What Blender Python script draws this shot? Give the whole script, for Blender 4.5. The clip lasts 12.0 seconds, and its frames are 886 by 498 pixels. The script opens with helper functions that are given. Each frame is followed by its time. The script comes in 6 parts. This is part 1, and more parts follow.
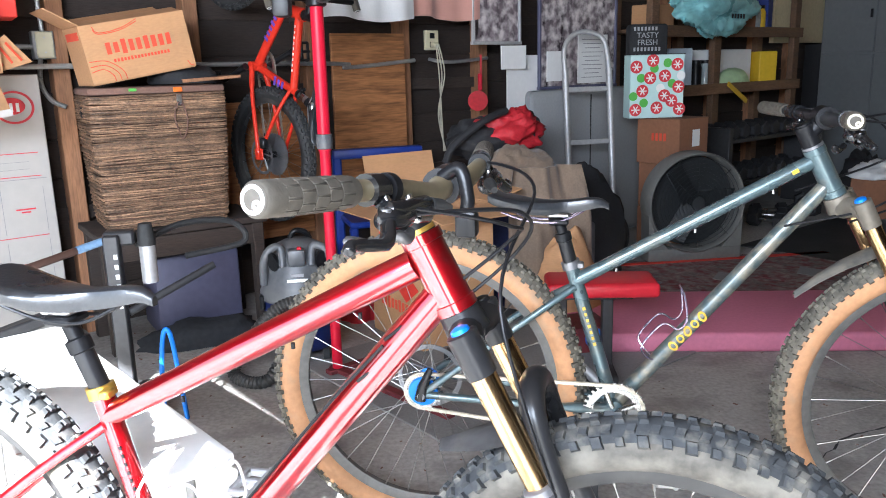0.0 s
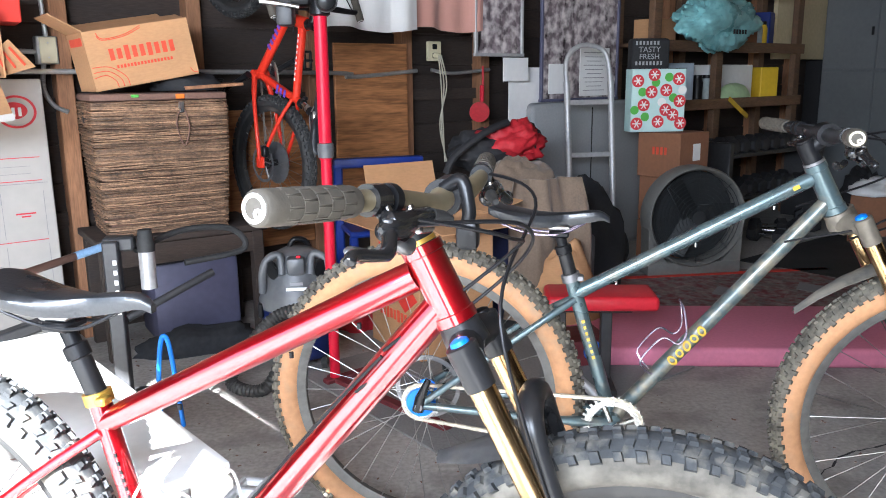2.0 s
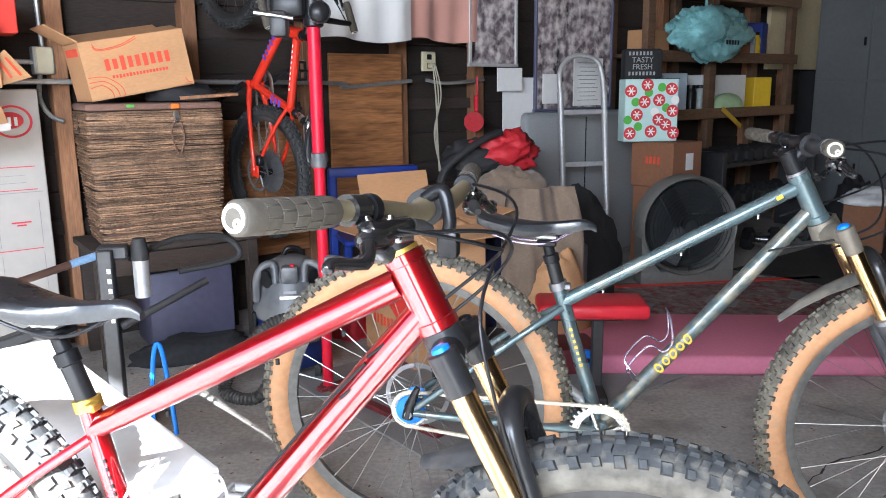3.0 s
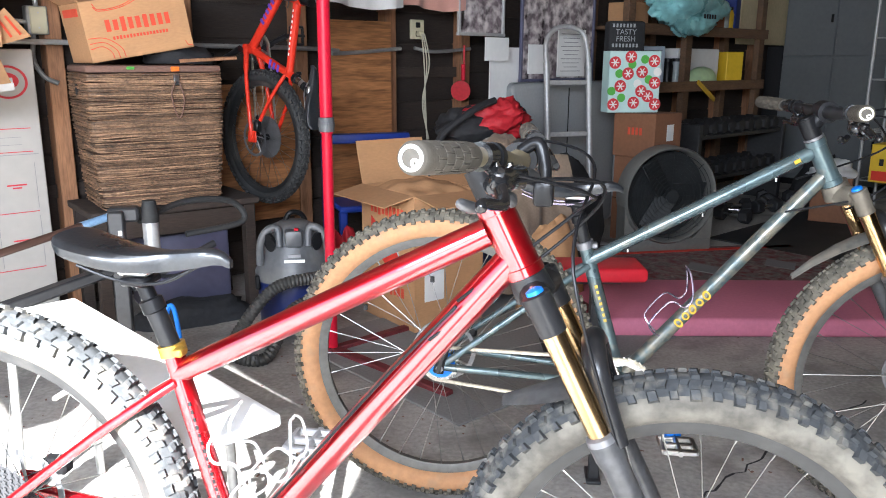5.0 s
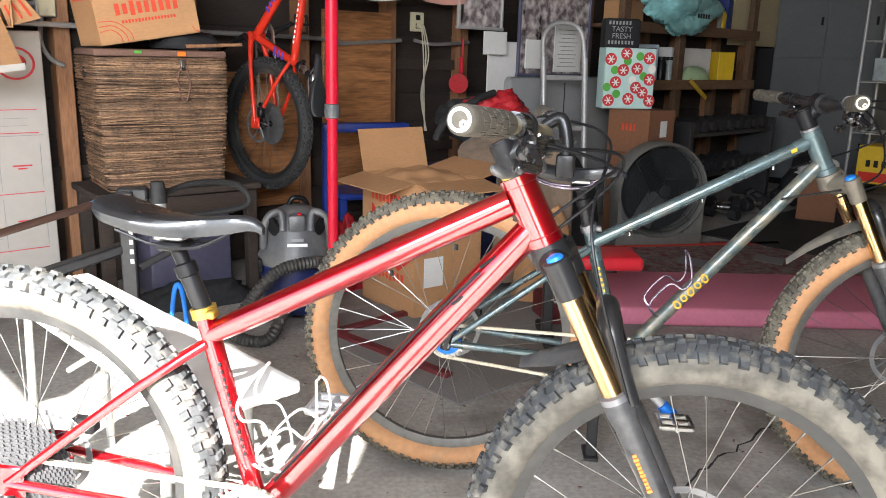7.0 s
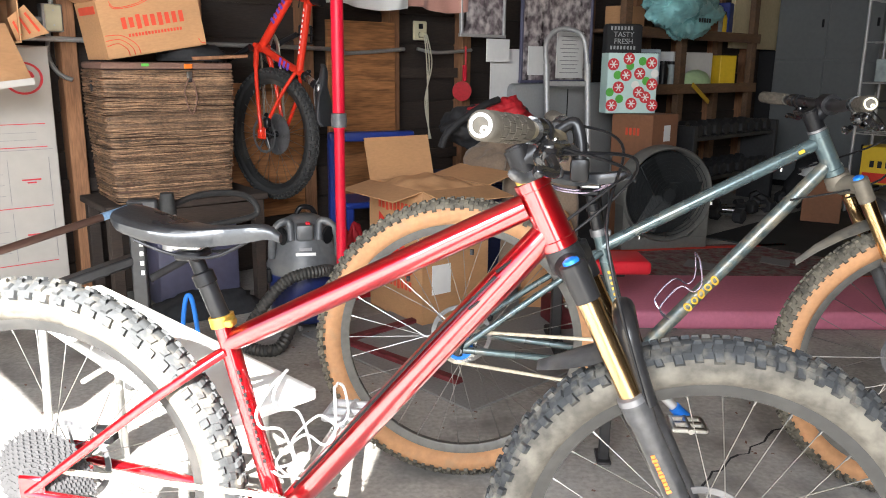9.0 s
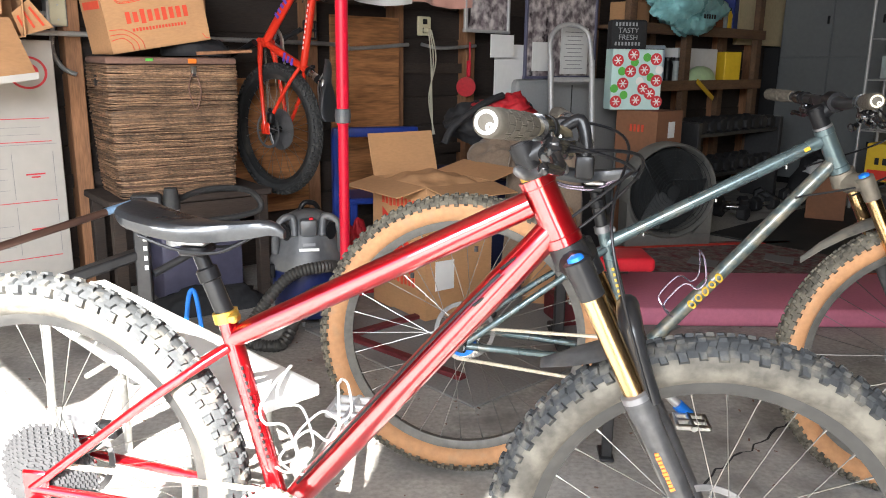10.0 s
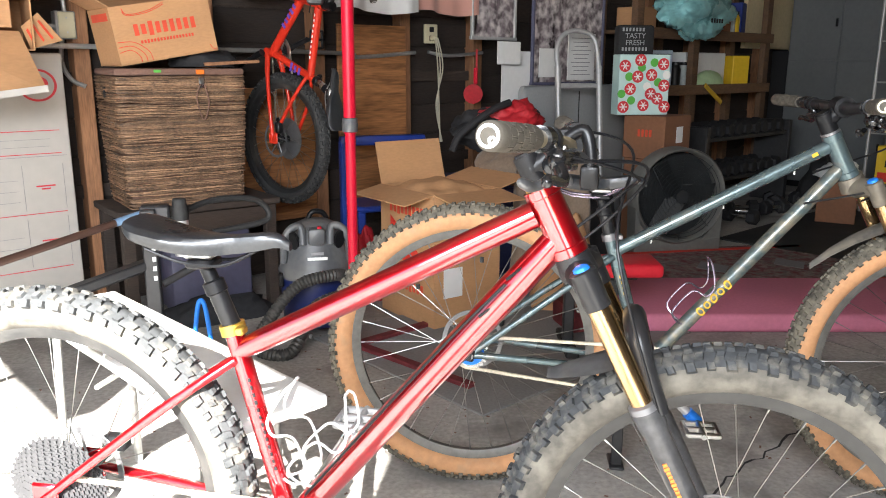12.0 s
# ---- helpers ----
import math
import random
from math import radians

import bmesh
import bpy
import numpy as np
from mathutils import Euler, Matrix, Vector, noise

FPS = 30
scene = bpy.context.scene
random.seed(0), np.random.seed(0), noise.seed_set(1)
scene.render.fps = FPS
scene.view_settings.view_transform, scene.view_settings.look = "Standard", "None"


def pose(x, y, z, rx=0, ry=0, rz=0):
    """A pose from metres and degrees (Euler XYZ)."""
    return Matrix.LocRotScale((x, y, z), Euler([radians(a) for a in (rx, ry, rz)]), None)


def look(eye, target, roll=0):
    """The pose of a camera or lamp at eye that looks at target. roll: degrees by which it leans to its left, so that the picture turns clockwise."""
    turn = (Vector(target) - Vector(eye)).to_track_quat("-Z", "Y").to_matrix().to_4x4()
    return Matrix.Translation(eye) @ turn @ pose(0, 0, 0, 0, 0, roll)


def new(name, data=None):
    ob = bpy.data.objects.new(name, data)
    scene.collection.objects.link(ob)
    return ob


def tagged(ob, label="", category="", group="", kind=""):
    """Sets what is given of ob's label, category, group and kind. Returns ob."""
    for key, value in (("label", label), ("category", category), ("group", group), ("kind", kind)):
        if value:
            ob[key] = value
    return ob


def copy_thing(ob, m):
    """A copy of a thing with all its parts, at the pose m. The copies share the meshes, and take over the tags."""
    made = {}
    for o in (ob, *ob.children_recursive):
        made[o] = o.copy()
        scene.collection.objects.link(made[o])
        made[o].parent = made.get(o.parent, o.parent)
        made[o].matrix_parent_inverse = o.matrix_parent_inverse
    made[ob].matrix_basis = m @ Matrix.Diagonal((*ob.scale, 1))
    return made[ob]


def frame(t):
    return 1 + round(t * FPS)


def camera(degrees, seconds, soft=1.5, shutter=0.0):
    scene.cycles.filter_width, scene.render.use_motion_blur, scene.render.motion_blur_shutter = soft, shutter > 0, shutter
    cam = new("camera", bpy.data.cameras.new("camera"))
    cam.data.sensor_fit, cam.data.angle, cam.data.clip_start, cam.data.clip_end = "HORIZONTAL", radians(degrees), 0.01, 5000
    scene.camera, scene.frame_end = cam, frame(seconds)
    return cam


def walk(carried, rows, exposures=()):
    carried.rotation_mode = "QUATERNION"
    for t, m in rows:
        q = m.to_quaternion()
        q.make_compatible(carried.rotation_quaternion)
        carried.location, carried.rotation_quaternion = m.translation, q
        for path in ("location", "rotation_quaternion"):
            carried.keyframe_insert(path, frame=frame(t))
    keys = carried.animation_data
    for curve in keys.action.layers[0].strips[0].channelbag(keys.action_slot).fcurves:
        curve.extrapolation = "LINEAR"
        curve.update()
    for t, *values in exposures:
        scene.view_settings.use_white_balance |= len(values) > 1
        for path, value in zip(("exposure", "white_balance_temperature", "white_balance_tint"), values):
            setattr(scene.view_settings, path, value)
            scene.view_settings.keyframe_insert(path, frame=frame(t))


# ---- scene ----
cam = camera(58.6, 12.0, soft=1.0)
STOPS = 3.70
METRES, EYE, TILT, LEAN, TURN = 0.445, 1.145, -13.0, 1.5, 0.0
ROWS = [
    (0.0, 0.0, 0.0, 0.0, -0.0, 0.0, 0.0),
    (0.5, -0.0067, -0.005, 0.0026, 0.08, 0.42, -0.08),
    (1.0, -0.0054, 0.0026, -0.0021, 0.02, 0.55, -0.39),
    (1.5, -0.0056, 0.0049, 0.0053, 0.01, 0.58, -0.71),
    (2.0, -0.0038, 0.005, 0.0024, -0.06, 0.75, -0.85),
    (2.5, 0.0171, -0.0222, -0.0026, -0.1, 1.0, -0.99),
    (3.0, 0.0419, -0.0446, 0.0022, -0.21, 1.39, -0.86),
    (5.0, -0.3654, -0.1769, -0.079, -3.35, -0.52, -1.09),
    (5.5, -0.5187, -0.2483, -0.1154, -4.33, -1.08, -1.5),
    (6.0, -0.576, -0.2839, -0.1723, -5.38, -1.57, -1.54),
    (6.5, -0.5255, -0.2884, -0.1725, -4.96, -1.13, -2.18),
    (7.0, -0.4986, -0.3174, -0.1762, -4.34, -0.69, -2.09),
    (9.0, -0.5452, -0.34, -0.1857, -4.14, -0.13, -1.19),
    (9.5, -0.554, -0.3374, -0.1861, -4.14, -0.38, -1.29),
    (10.0, -0.5492, -0.3354, -0.1824, -3.92, -0.45, -1.42),
    (10.5, -0.5472, -0.3363, -0.1798, -3.61, -0.4, -1.43),
    (11.0, -0.5467, -0.3414, -0.1803, -3.33, -0.42, -1.13),
    (11.5, -0.5361, -0.3403, -0.1692, -3.28, -0.25, -0.99),
    (12.0, -0.5355, -0.3357, -0.164, -3.23, -0.04, -0.93),
]
walk(cam, [(t, pose(0, 0, EYE, TILT, LEAN, TURN) @ pose(METRES * x, METRES * y, METRES * z, 90 + pitch, roll, yaw)) for t, x, y, z, yaw, pitch, roll in ROWS], exposures=[(0.0, STOPS, 5600, 10), (3.2, STOPS, 5650, 10), (5.0, STOPS - 0.1, 5800, 10), (6.0, STOPS - 0.25, 6250, 10), (12.0, STOPS - 0.25, 6300, 10)])
SKY, SUNPOWER, DOORLIGHT = 0.03, 5.0, 19.0

# sun from behind the camera, sky light through the open garage door
TH = radians(39.0)
GU, GV = Vector((math.cos(TH), math.sin(TH), 0)), Vector((-math.sin(TH), math.cos(TH), 0))
SUN = Vector((-0.144, -0.845, 0.516)).normalized()


def G(u, v, z=0.0):
    """World place of garage coordinates: u along the side wall, v towards it."""
    return GU * u + GV * v + Vector((0, 0, z))


def GP(u, v, z=0.0, turn=0.0):
    """Pose at garage coordinates, turned with the garage plus degrees."""
    p = G(u, v, z)
    return pose(p.x, p.y, p.z, 0, 0, 39.0 + turn)


world = bpy.data.worlds.new("world")
scene.world = world
world.use_nodes = True
wn = world.node_tree
sky = wn.nodes.new("ShaderNodeTexSky")
sky.sky_type, sky.sun_disc = "NISHITA", False
sky.sun_elevation, sky.sun_rotation = radians(31.0), radians(189.7)
wn.links.new(sky.outputs[0], wn.nodes["Background"].inputs[0])
wn.nodes["Background"].inputs[1].default_value = SKY
lamp = bpy.data.lights.new("sun", "SUN")
lamp.energy, lamp.angle, lamp.color = SUNPOWER, radians(0.5), (1.0, 0.95, 0.86)
new("sun", lamp).matrix_world = look(SUN * 20, (0, 0, 0))
lamp = bpy.data.lights.new("door_daylight", "AREA")
lamp.shape, lamp.size, lamp.size_y, lamp.energy, lamp.color = "RECTANGLE", 2.2, 0.7, DOORLIGHT, (0.93, 0.96, 1.0)
new("door_daylight", lamp).matrix_world = look(G(-1.36, -0.16, 1.70), G(1.2, 3.4, 0.9))


# ---------------------------------------------------------------- materials
def material(name, col, rough=0.6, metal=0.0, var=0.2, scale=30.0, big=3.0, bump=0.1, dirt=None, dirt_at=0.6, coat=0.0,
             island=0.0, stretch=(1, 1, 1), rand=0.0, sheen=0.0, spec=0.5):
    m = bpy.data.materials.new(name)
    m.use_nodes = True
    n, l = m.node_tree.nodes, m.node_tree.links
    b = n["Principled BSDF"]
    tc, mp = n.new("ShaderNodeTexCoord"), n.new("ShaderNodeMapping")
    mp.inputs["Scale"].default_value = stretch
    l.new(tc.outputs["Object"], mp.inputs["Vector"])
    fine, broad = n.new("ShaderNodeTexNoise"), n.new("ShaderNodeTexNoise")
    for t, s, d in ((fine, scale, 6), (broad, big, 3)):
        t.inputs["Scale"].default_value, t.inputs["Detail"].default_value = s, d
        l.new(mp.outputs[0], t.inputs["Vector"])
    add = n.new("ShaderNodeMath")
    add.operation = "ADD"
    l.new(fine.outputs[0], add.inputs[0])
    l.new(broad.outputs[0], add.inputs[1])
    ramp = n.new("ShaderNodeMapRange")
    ramp.inputs["From Min"].default_value, ramp.inputs["From Max"].default_value = 0.7, 1.3
    ramp.inputs["To Min"].default_value, ramp.inputs["To Max"].default_value = 1 - var, 1 + var
    l.new(add.outputs[0], ramp.inputs["Value"])
    value = ramp.outputs[0]
    for amount, node, out in ((island, "ShaderNodeNewGeometry", "Random Per Island"), (rand, "ShaderNodeObjectInfo", "Random")):
        if amount:
            g, r2, mu = n.new(node), n.new("ShaderNodeMapRange"), n.new("ShaderNodeMath")
            r2.inputs["To Min"].default_value, r2.inputs["To Max"].default_value = 1 - amount, 1 + amount
            mu.operation = "MULTIPLY"
            l.new(g.outputs[out], r2.inputs["Value"])
            l.new(r2.outputs[0], mu.inputs[0])
            l.new(value, mu.inputs[1])
            value = mu.outputs[0]
    sc = n.new("ShaderNodeVectorMath")
    sc.operation = "SCALE"
    sc.inputs[0].default_value = col
    l.new(value, sc.inputs["Scale"])
    colour = sc.outputs[0]
    if dirt:
        d, r3, mx = n.new("ShaderNodeTexNoise"), n.new("ShaderNodeMapRange"), n.new("ShaderNodeMix")
        d.inputs["Scale"].default_value, d.inputs["Detail"].default_value = big * 2.3, 8
        l.new(tc.outputs["Object"], d.inputs["Vector"])
        r3.inputs["From Min"].default_value, r3.inputs["From Max"].default_value = dirt_at - 0.12, dirt_at + 0.12
        l.new(d.outputs[0], r3.inputs["Value"])
        mx.data_type = "RGBA"
        l.new(r3.outputs[0], mx.inputs["Factor"])
        l.new(colour, mx.inputs["A"])
        mx.inputs["B"].default_value = (*dirt, 1)
        colour = mx.outputs["Result"]
    l.new(colour, b.inputs["Base Color"])
    b.inputs["Metallic"].default_value, b.inputs["Coat Weight"].default_value = metal, coat
    b.inputs["Coat Roughness"].default_value = 0.025
    b.inputs["Sheen Weight"].default_value, b.inputs["Specular IOR Level"].default_value = sheen, spec
    rr = n.new("ShaderNodeMapRange")
    rr.inputs["From Min"].default_value, rr.inputs["From Max"].default_value = 0.3, 0.7
    rr.inputs["To Min"].default_value, rr.inputs["To Max"].default_value = max(0.03, rough - 0.08), min(1, rough + 0.1)
    l.new(broad.outputs[0], rr.inputs["Value"])
    l.new(rr.outputs[0], b.inputs["Roughness"])
    if bump:
        bp = n.new("ShaderNodeBump")
        bp.inputs["Strength"].default_value, bp.inputs["Distance"].default_value = bump, 0.004
        l.new(fine.outputs[0], bp.inputs["Height"])
        l.new(bp.outputs[0], b.inputs["Normal"])
    return m


CONCRETE = material("concrete", (0.36, 0.345, 0.32), 0.85, var=0.3, scale=60, big=1.6, bump=0.25, dirt=(0.15, 0.14, 0.13), dirt_at=0.62)
DRIVE = material("driveway", (0.4, 0.39, 0.37), 0.9, var=0.2, scale=40, big=1, bump=0.2)
DARKWOOD = material("dark_siding", (0.032, 0.022, 0.017), 0.85, var=0.4, scale=25, big=3, bump=0.4, stretch=(1, 1, 9), rand=0.3)
STUD = material("stud_wood", (0.26, 0.125, 0.06), 0.75, var=0.35, scale=30, big=4, bump=0.3, stretch=(6, 6, 0.6), rand=0.25)
PLY = material("plywood", (0.31, 0.135, 0.05), 0.6, var=0.5, scale=9, big=2.2, bump=0.12, stretch=(1.2, 1.2, 13))
SHELFWOOD = material("shelf_wood", (0.135, 0.075, 0.04), 0.7, var=0.35, scale=30, big=4, bump=0.2, stretch=(1, 6, 6), rand=0.2)
PLASTER = material("cream_plaster", (0.62, 0.52, 0.32), 0.9, var=0.1, scale=40, big=2, bump=0.2)
CEILING = material("ceiling_boards", (0.18, 0.13, 0.09), 0.9, var=0.3, scale=20, bump=0.3)
RED = material("red_paint", (0.42, 0.0045, 0.0105), 0.3, metal=0.85, var=0.1, scale=60, bump=0.0, coat=1.0, spec=0.3)
RED.node_tree.nodes["Principled BSDF"].inputs["Coat IOR"].default_value = 2.25
REDPOLE = material("red_powder_coat", (0.50, 0.008, 0.028), 0.36, metal=0.0, var=0.1, scale=60, bump=0.03, spec=0.25)
ORANGERED = material("orange_red_paint", (0.52, 0.028, 0.012), 0.4, metal=0.0, var=0.1, scale=60, bump=0.0, coat=0.35, spec=0.1)
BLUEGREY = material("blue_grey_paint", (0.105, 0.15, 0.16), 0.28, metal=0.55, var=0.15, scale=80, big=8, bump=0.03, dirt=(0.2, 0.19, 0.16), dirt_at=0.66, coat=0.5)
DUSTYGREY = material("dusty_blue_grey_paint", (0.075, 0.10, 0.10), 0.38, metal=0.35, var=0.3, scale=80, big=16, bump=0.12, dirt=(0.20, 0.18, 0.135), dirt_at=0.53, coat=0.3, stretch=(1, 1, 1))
BLACK = material("black_anodised", (0.009, 0.009, 0.010), 0.34, metal=0.0, var=0.3, scale=60, bump=0.05, spec=0.25)
FORKBLACK = material("satin_black_fork", (0.015, 0.015, 0.016), 0.28, var=0.2, scale=60, bump=0.02, spec=0.4)
RUBBER = material("black_rubber", (0.022, 0.022, 0.022), 0.75, var=0.3, scale=70, bump=0.15)
HOSE = material("black_hose", (0.04, 0.038, 0.035), 0.55, var=0.3, scale=50, bump=0.05)
TREAD = material("dusty_tread", (0.034, 0.036, 0.038), 0.8, var=0.4, scale=60, big=14, bump=0.3, dirt=(0.13, 0.12, 0.10), dirt_at=0.62, spec=0.3)
SIDEBLACK = material("dusty_sidewall", (0.062, 0.056, 0.046), 0.8, var=0.4, scale=70, big=10, bump=0.15, dirt=(0.145, 0.132, 0.108), dirt_at=0.54)
TAN = material("tan_sidewall", (0.387, 0.200, 0.094), 0.75, var=0.18, scale=60, big=9, bump=0.12, dirt=(0.30, 0.2, 0.12), dirt_at=0.66)
RIM = material("black_rim", (0.018, 0.018, 0.018), 0.45, var=0.3, scale=50, bump=0.03, dirt=(0.07, 0.065, 0.058), dirt_at=0.64)
STEEL = material("steel", (0.55, 0.55, 0.54), 0.28, metal=1.0, var=0.15, scale=80, bump=0.02)
SPOKE = material("spoke_steel", (0.28, 0.28, 0.275), 0.32, metal=1.0, var=0.1, bump=0.0)
CHAIN = material("chain_steel", (0.50, 0.46, 0.38), 0.35, metal=0.8, var=0.3, scale=150, bump=0.1)
GOLD = material("gold_stanchion", (0.72, 0.49, 0.25), 0.2, metal=1.0, var=0.06, bump=0.0)
BRASS = material("gold_anodised", (0.75, 0.5, 0.1), 0.3, metal=0.8, var=0.1, bump=0.0)
BLUEANO = material("blue_anodised", (0.02, 0.2, 0.75), 0.35, metal=0.3, var=0.1, bump=0.0)
GRIP = material("dusty_brown_grip", (0.066, 0.057, 0.044), 0.75, var=0.25, scale=90, big=14, bump=0.25)
WHITE = material("white_print", (0.78, 0.78, 0.76), 0.6, var=0.06, bump=0.0)
OLIVEBAR = material("olive_bar", (0.20, 0.165, 0.10), 0.45, metal=0.3, var=0.12, scale=60, bump=0.03)
SADDLE = material("carbon_black_saddle", (0.018, 0.020, 0.023), 0.33, var=0.4, scale=160, big=10, bump=0.12, spec=0.6, coat=0.25)
CARD = material("cardboard", (0.45, 0.245, 0.115), 0.85, var=0.1, scale=45, big=4, bump=0.12, stretch=(1, 1, 3))
CARDDARK = material("brown_cardboard", (0.22, 0.098, 0.05), 0.85, var=0.12, scale=45, big=4, bump=0.12)
PRINT = material("orange_red_print", (0.62, 0.07, 0.03), 0.8, var=0.1, bump=0.0)
REDCARD = material("red_card", (0.62, 0.035, 0.02), 0.7, var=0.12, bump=0.05)
WICKER = material("wicker", (0.19, 0.112, 0.064), 0.7, var=0.6, scale=90, big=12, bump=0.5, island=0.6, stretch=(1, 1, 2))
CANVAS = material("brown_canvas", (0.17, 0.095, 0.07), 0.9, var=0.15, scale=120, bump=0.2)
WHITECARD = material("white_cardboard", (0.42, 0.395, 0.36), 0.75, var=0.06, scale=20, big=2, bump=0.08)
REDLINE = material("red_print", (0.6, 0.04, 0.05), 0.7, var=0.1, bump=0.0)
DARKSTEEL = material("black_steel", (0.03, 0.03, 0.032), 0.45, var=0.25, scale=50, bump=0.05)
BLUEPLASTIC = material("blue_plastic", (0.010, 0.030, 0.20), 0.4, var=0.12, scale=40, bump=0.03)
TANKBLUE = material("navy_plastic", (0.007, 0.014, 0.075), 0.4, var=0.12, scale=40, bump=0.03)
SLEEVE = material("pale_blue_sleeve", (0.16, 0.26, 0.40), 0.5, var=0.3, scale=120, bump=0.05)
STRAP = material("bright_blue_strap", (0.01, 0.16, 0.6), 0.6, var=0.12, scale=120, bump=0.1)
GREYPLASTIC = material("grey_plastic", (0.085, 0.088, 0.093), 0.5, var=0.2, scale=50, bump=0.05, dirt=(0.15, 0.147, 0.137), dirt_at=0.62)
LAVENDER = material("lavender_plastic", (0.085, 0.085, 0.14), 0.5, var=0.15, scale=30, bump=0.03)
ALU = material("aluminium", (0.45, 0.45, 0.45), 0.5, metal=0.5, var=0.15, scale=60, bump=0.05)
GREYTABLE = material("grey_table_plastic", (0.30, 0.31, 0.315), 0.6, var=0.08, scale=80, bump=0.15)
LOCKER = material("grey_locker_paint", (0.125, 0.135, 0.14), 0.45, var=0.08, scale=30, big=1.5, bump=0.04)
PINK = material("pink_foam", (0.62, 0.20, 0.30), 0.75, var=0.08, scale=60, big=3, bump=0.1)
REDVINYL = material("red_vinyl", (0.62, 0.02, 0.035), 0.35, var=0.08, scale=60, bump=0.03)
FABRICRED = material("red_nylon", (0.40, 0.010, 0.018), 0.65, var=0.25, scale=60, bump=0.15)
FABRICBLACK = material("black_nylon", (0.015, 0.015, 0.017), 0.8, var=0.3, scale=80, bump=0.2)
FABRICTAN = material("tan_cloth", (0.17, 0.122, 0.085), 0.9, var=0.2, scale=120, big=6, bump=0.2, sheen=0.2)
FABRICNAVY = material("navy_cloth", (0.02, 0.025, 0.08), 0.9, var=0.2, scale=120, bump=0.2)
TOWELWHITE = material("white_towel", (0.72, 0.72, 0.71), 0.95, var=0.06, scale=200, bump=0.4, sheen=0.2)
TOWELPINK = material("dusty_pink_towel", (0.50, 0.26, 0.21), 0.95, var=0.08, scale=200, bump=0.4, sheen=0.2)
PAPER = material("paper", (0.74, 0.74, 0.73), 0.8, var=0.04, bump=0.02)
INK = material("grey_ink", (0.25, 0.25, 0.26), 0.8, var=0.1, bump=0.0)
PHOTO = material("mottled_print", (0.11, 0.085, 0.095), 0.3, var=0.9, scale=30, big=7, bump=0.0, stretch=(1.5, 1, 0.4), dirt=(0.62, 0.57, 0.56), dirt_at=0.53)
GIFT = material("pale_blue_gift_paper", (0.50, 0.68, 0.66), 0.5, var=0.05, bump=0.02)
GREEN = material("green_print", (0.10, 0.42, 0.06), 0.5, var=0.08, bump=0.0)
TEALBAG = material("teal_film_bag", (0.20, 0.42, 0.43), 0.3, var=0.35, scale=14, big=5, bump=0.5)
FANWHITE = material("aged_white_plastic", (0.14, 0.138, 0.126), 0.5, var=0.15, scale=40, bump=0.03)
FANDARK = material("dark_fan_grille", (0.014, 0.016, 0.017), 0.6, var=0.3, bump=0.0)
YELLOW = material("yellow_carton", (0.70, 0.46, 0.02), 0.6, var=0.08, bump=0.02)
PALEGREEN = material("pale_green_wrap", (0.45, 0.62, 0.36), 0.35, var=0.15, scale=20, bump=0.1)
DUMBBELL = material("dumbbell_rubber", (0.018, 0.018, 0.02), 0.6, var=0.3, scale=40, bump=0.1)
RUG = material("patterned_rug", (0.20, 0.16, 0.145), 0.95, var=0.5, scale=60, big=9, bump=0.5, dirt=(0.16, 0.03, 0.035), dirt_at=0.55)
MATGREY = material("grey_mat", (0.22, 0.218, 0.215), 0.85, var=0.15, scale=100, bump=0.2)
CONDUIT = material("galvanised_conduit", (0.42, 0.42, 0.41), 0.45, metal=0.7, var=0.15, scale=60, bump=0.05)
IVORY = material("ivory_plate", (0.58, 0.53, 0.36), 0.5, var=0.05, bump=0.0)
CORD = material("cream_cord", (0.45, 0.42, 0.33), 0.8, var=0.1, bump=0.1)
PURPLE = material("purple_decal", (0.10, 0.05, 0.35), 0.35, var=0.05, bump=0.0)
YELLOWDECAL = material("yellow_decal", (0.55, 0.34, 0.02), 0.4, var=0.1, bump=0.0)
OILSLICK = material("oil_slick_steel", (0.48, 0.42, 0.55), 0.2, metal=0.9, var=0.3, scale=20, big=9, bump=0.0)
ORANGEDECAL = material("orange_decal", (0.78, 0.18, 0.02), 0.4, var=0.05, bump=0.0)
DARKRED = material("dusty_dark_red", (0.13, 0.018, 0.022), 0.7, var=0.3, scale=40, bump=0.05)
GUNMETAL = material("gunmetal", (0.22, 0.22, 0.23), 0.35, metal=0.7, var=0.2, bump=0.0)
DUSTGUARD = material("dusty_guard", (0.20, 0.19, 0.17), 0.7, var=0.25, scale=60, big=12, bump=0.1, dirt=(0.3, 0.27, 0.22), dirt_at=0.55)
CLEAR = material("jar_glass", (0.35, 0.4, 0.4), 0.1, var=0.2, bump=0.0)


# ---------------------------------------------------------------- mesh helpers
def put(name, bm, mat, parent=None, smooth=40.0):
    bmesh.ops.recalc_face_normals(bm, faces=bm.faces)
    me = bpy.data.meshes.new(name)
    bm.to_mesh(me)
    bm.free()
    me.materials.append(mat)
    if smooth:
        me.shade_smooth()
        me.set_sharp_from_angle(angle=radians(smooth))
    ob = new(name, me)
    if parent:
        ob.parent = parent
    return ob


def part(name, bm, mat, parent, label="", smooth=40.0):
    ob = put(name, bm, mat, parent, smooth)
    return tagged(ob, label) if label else ob


def thing(name, m, label, category, group=""):
    ob = new(name)
    ob.empty_display_size = 0.1
    ob.matrix_world = m
    return tagged(ob, label, category, group)


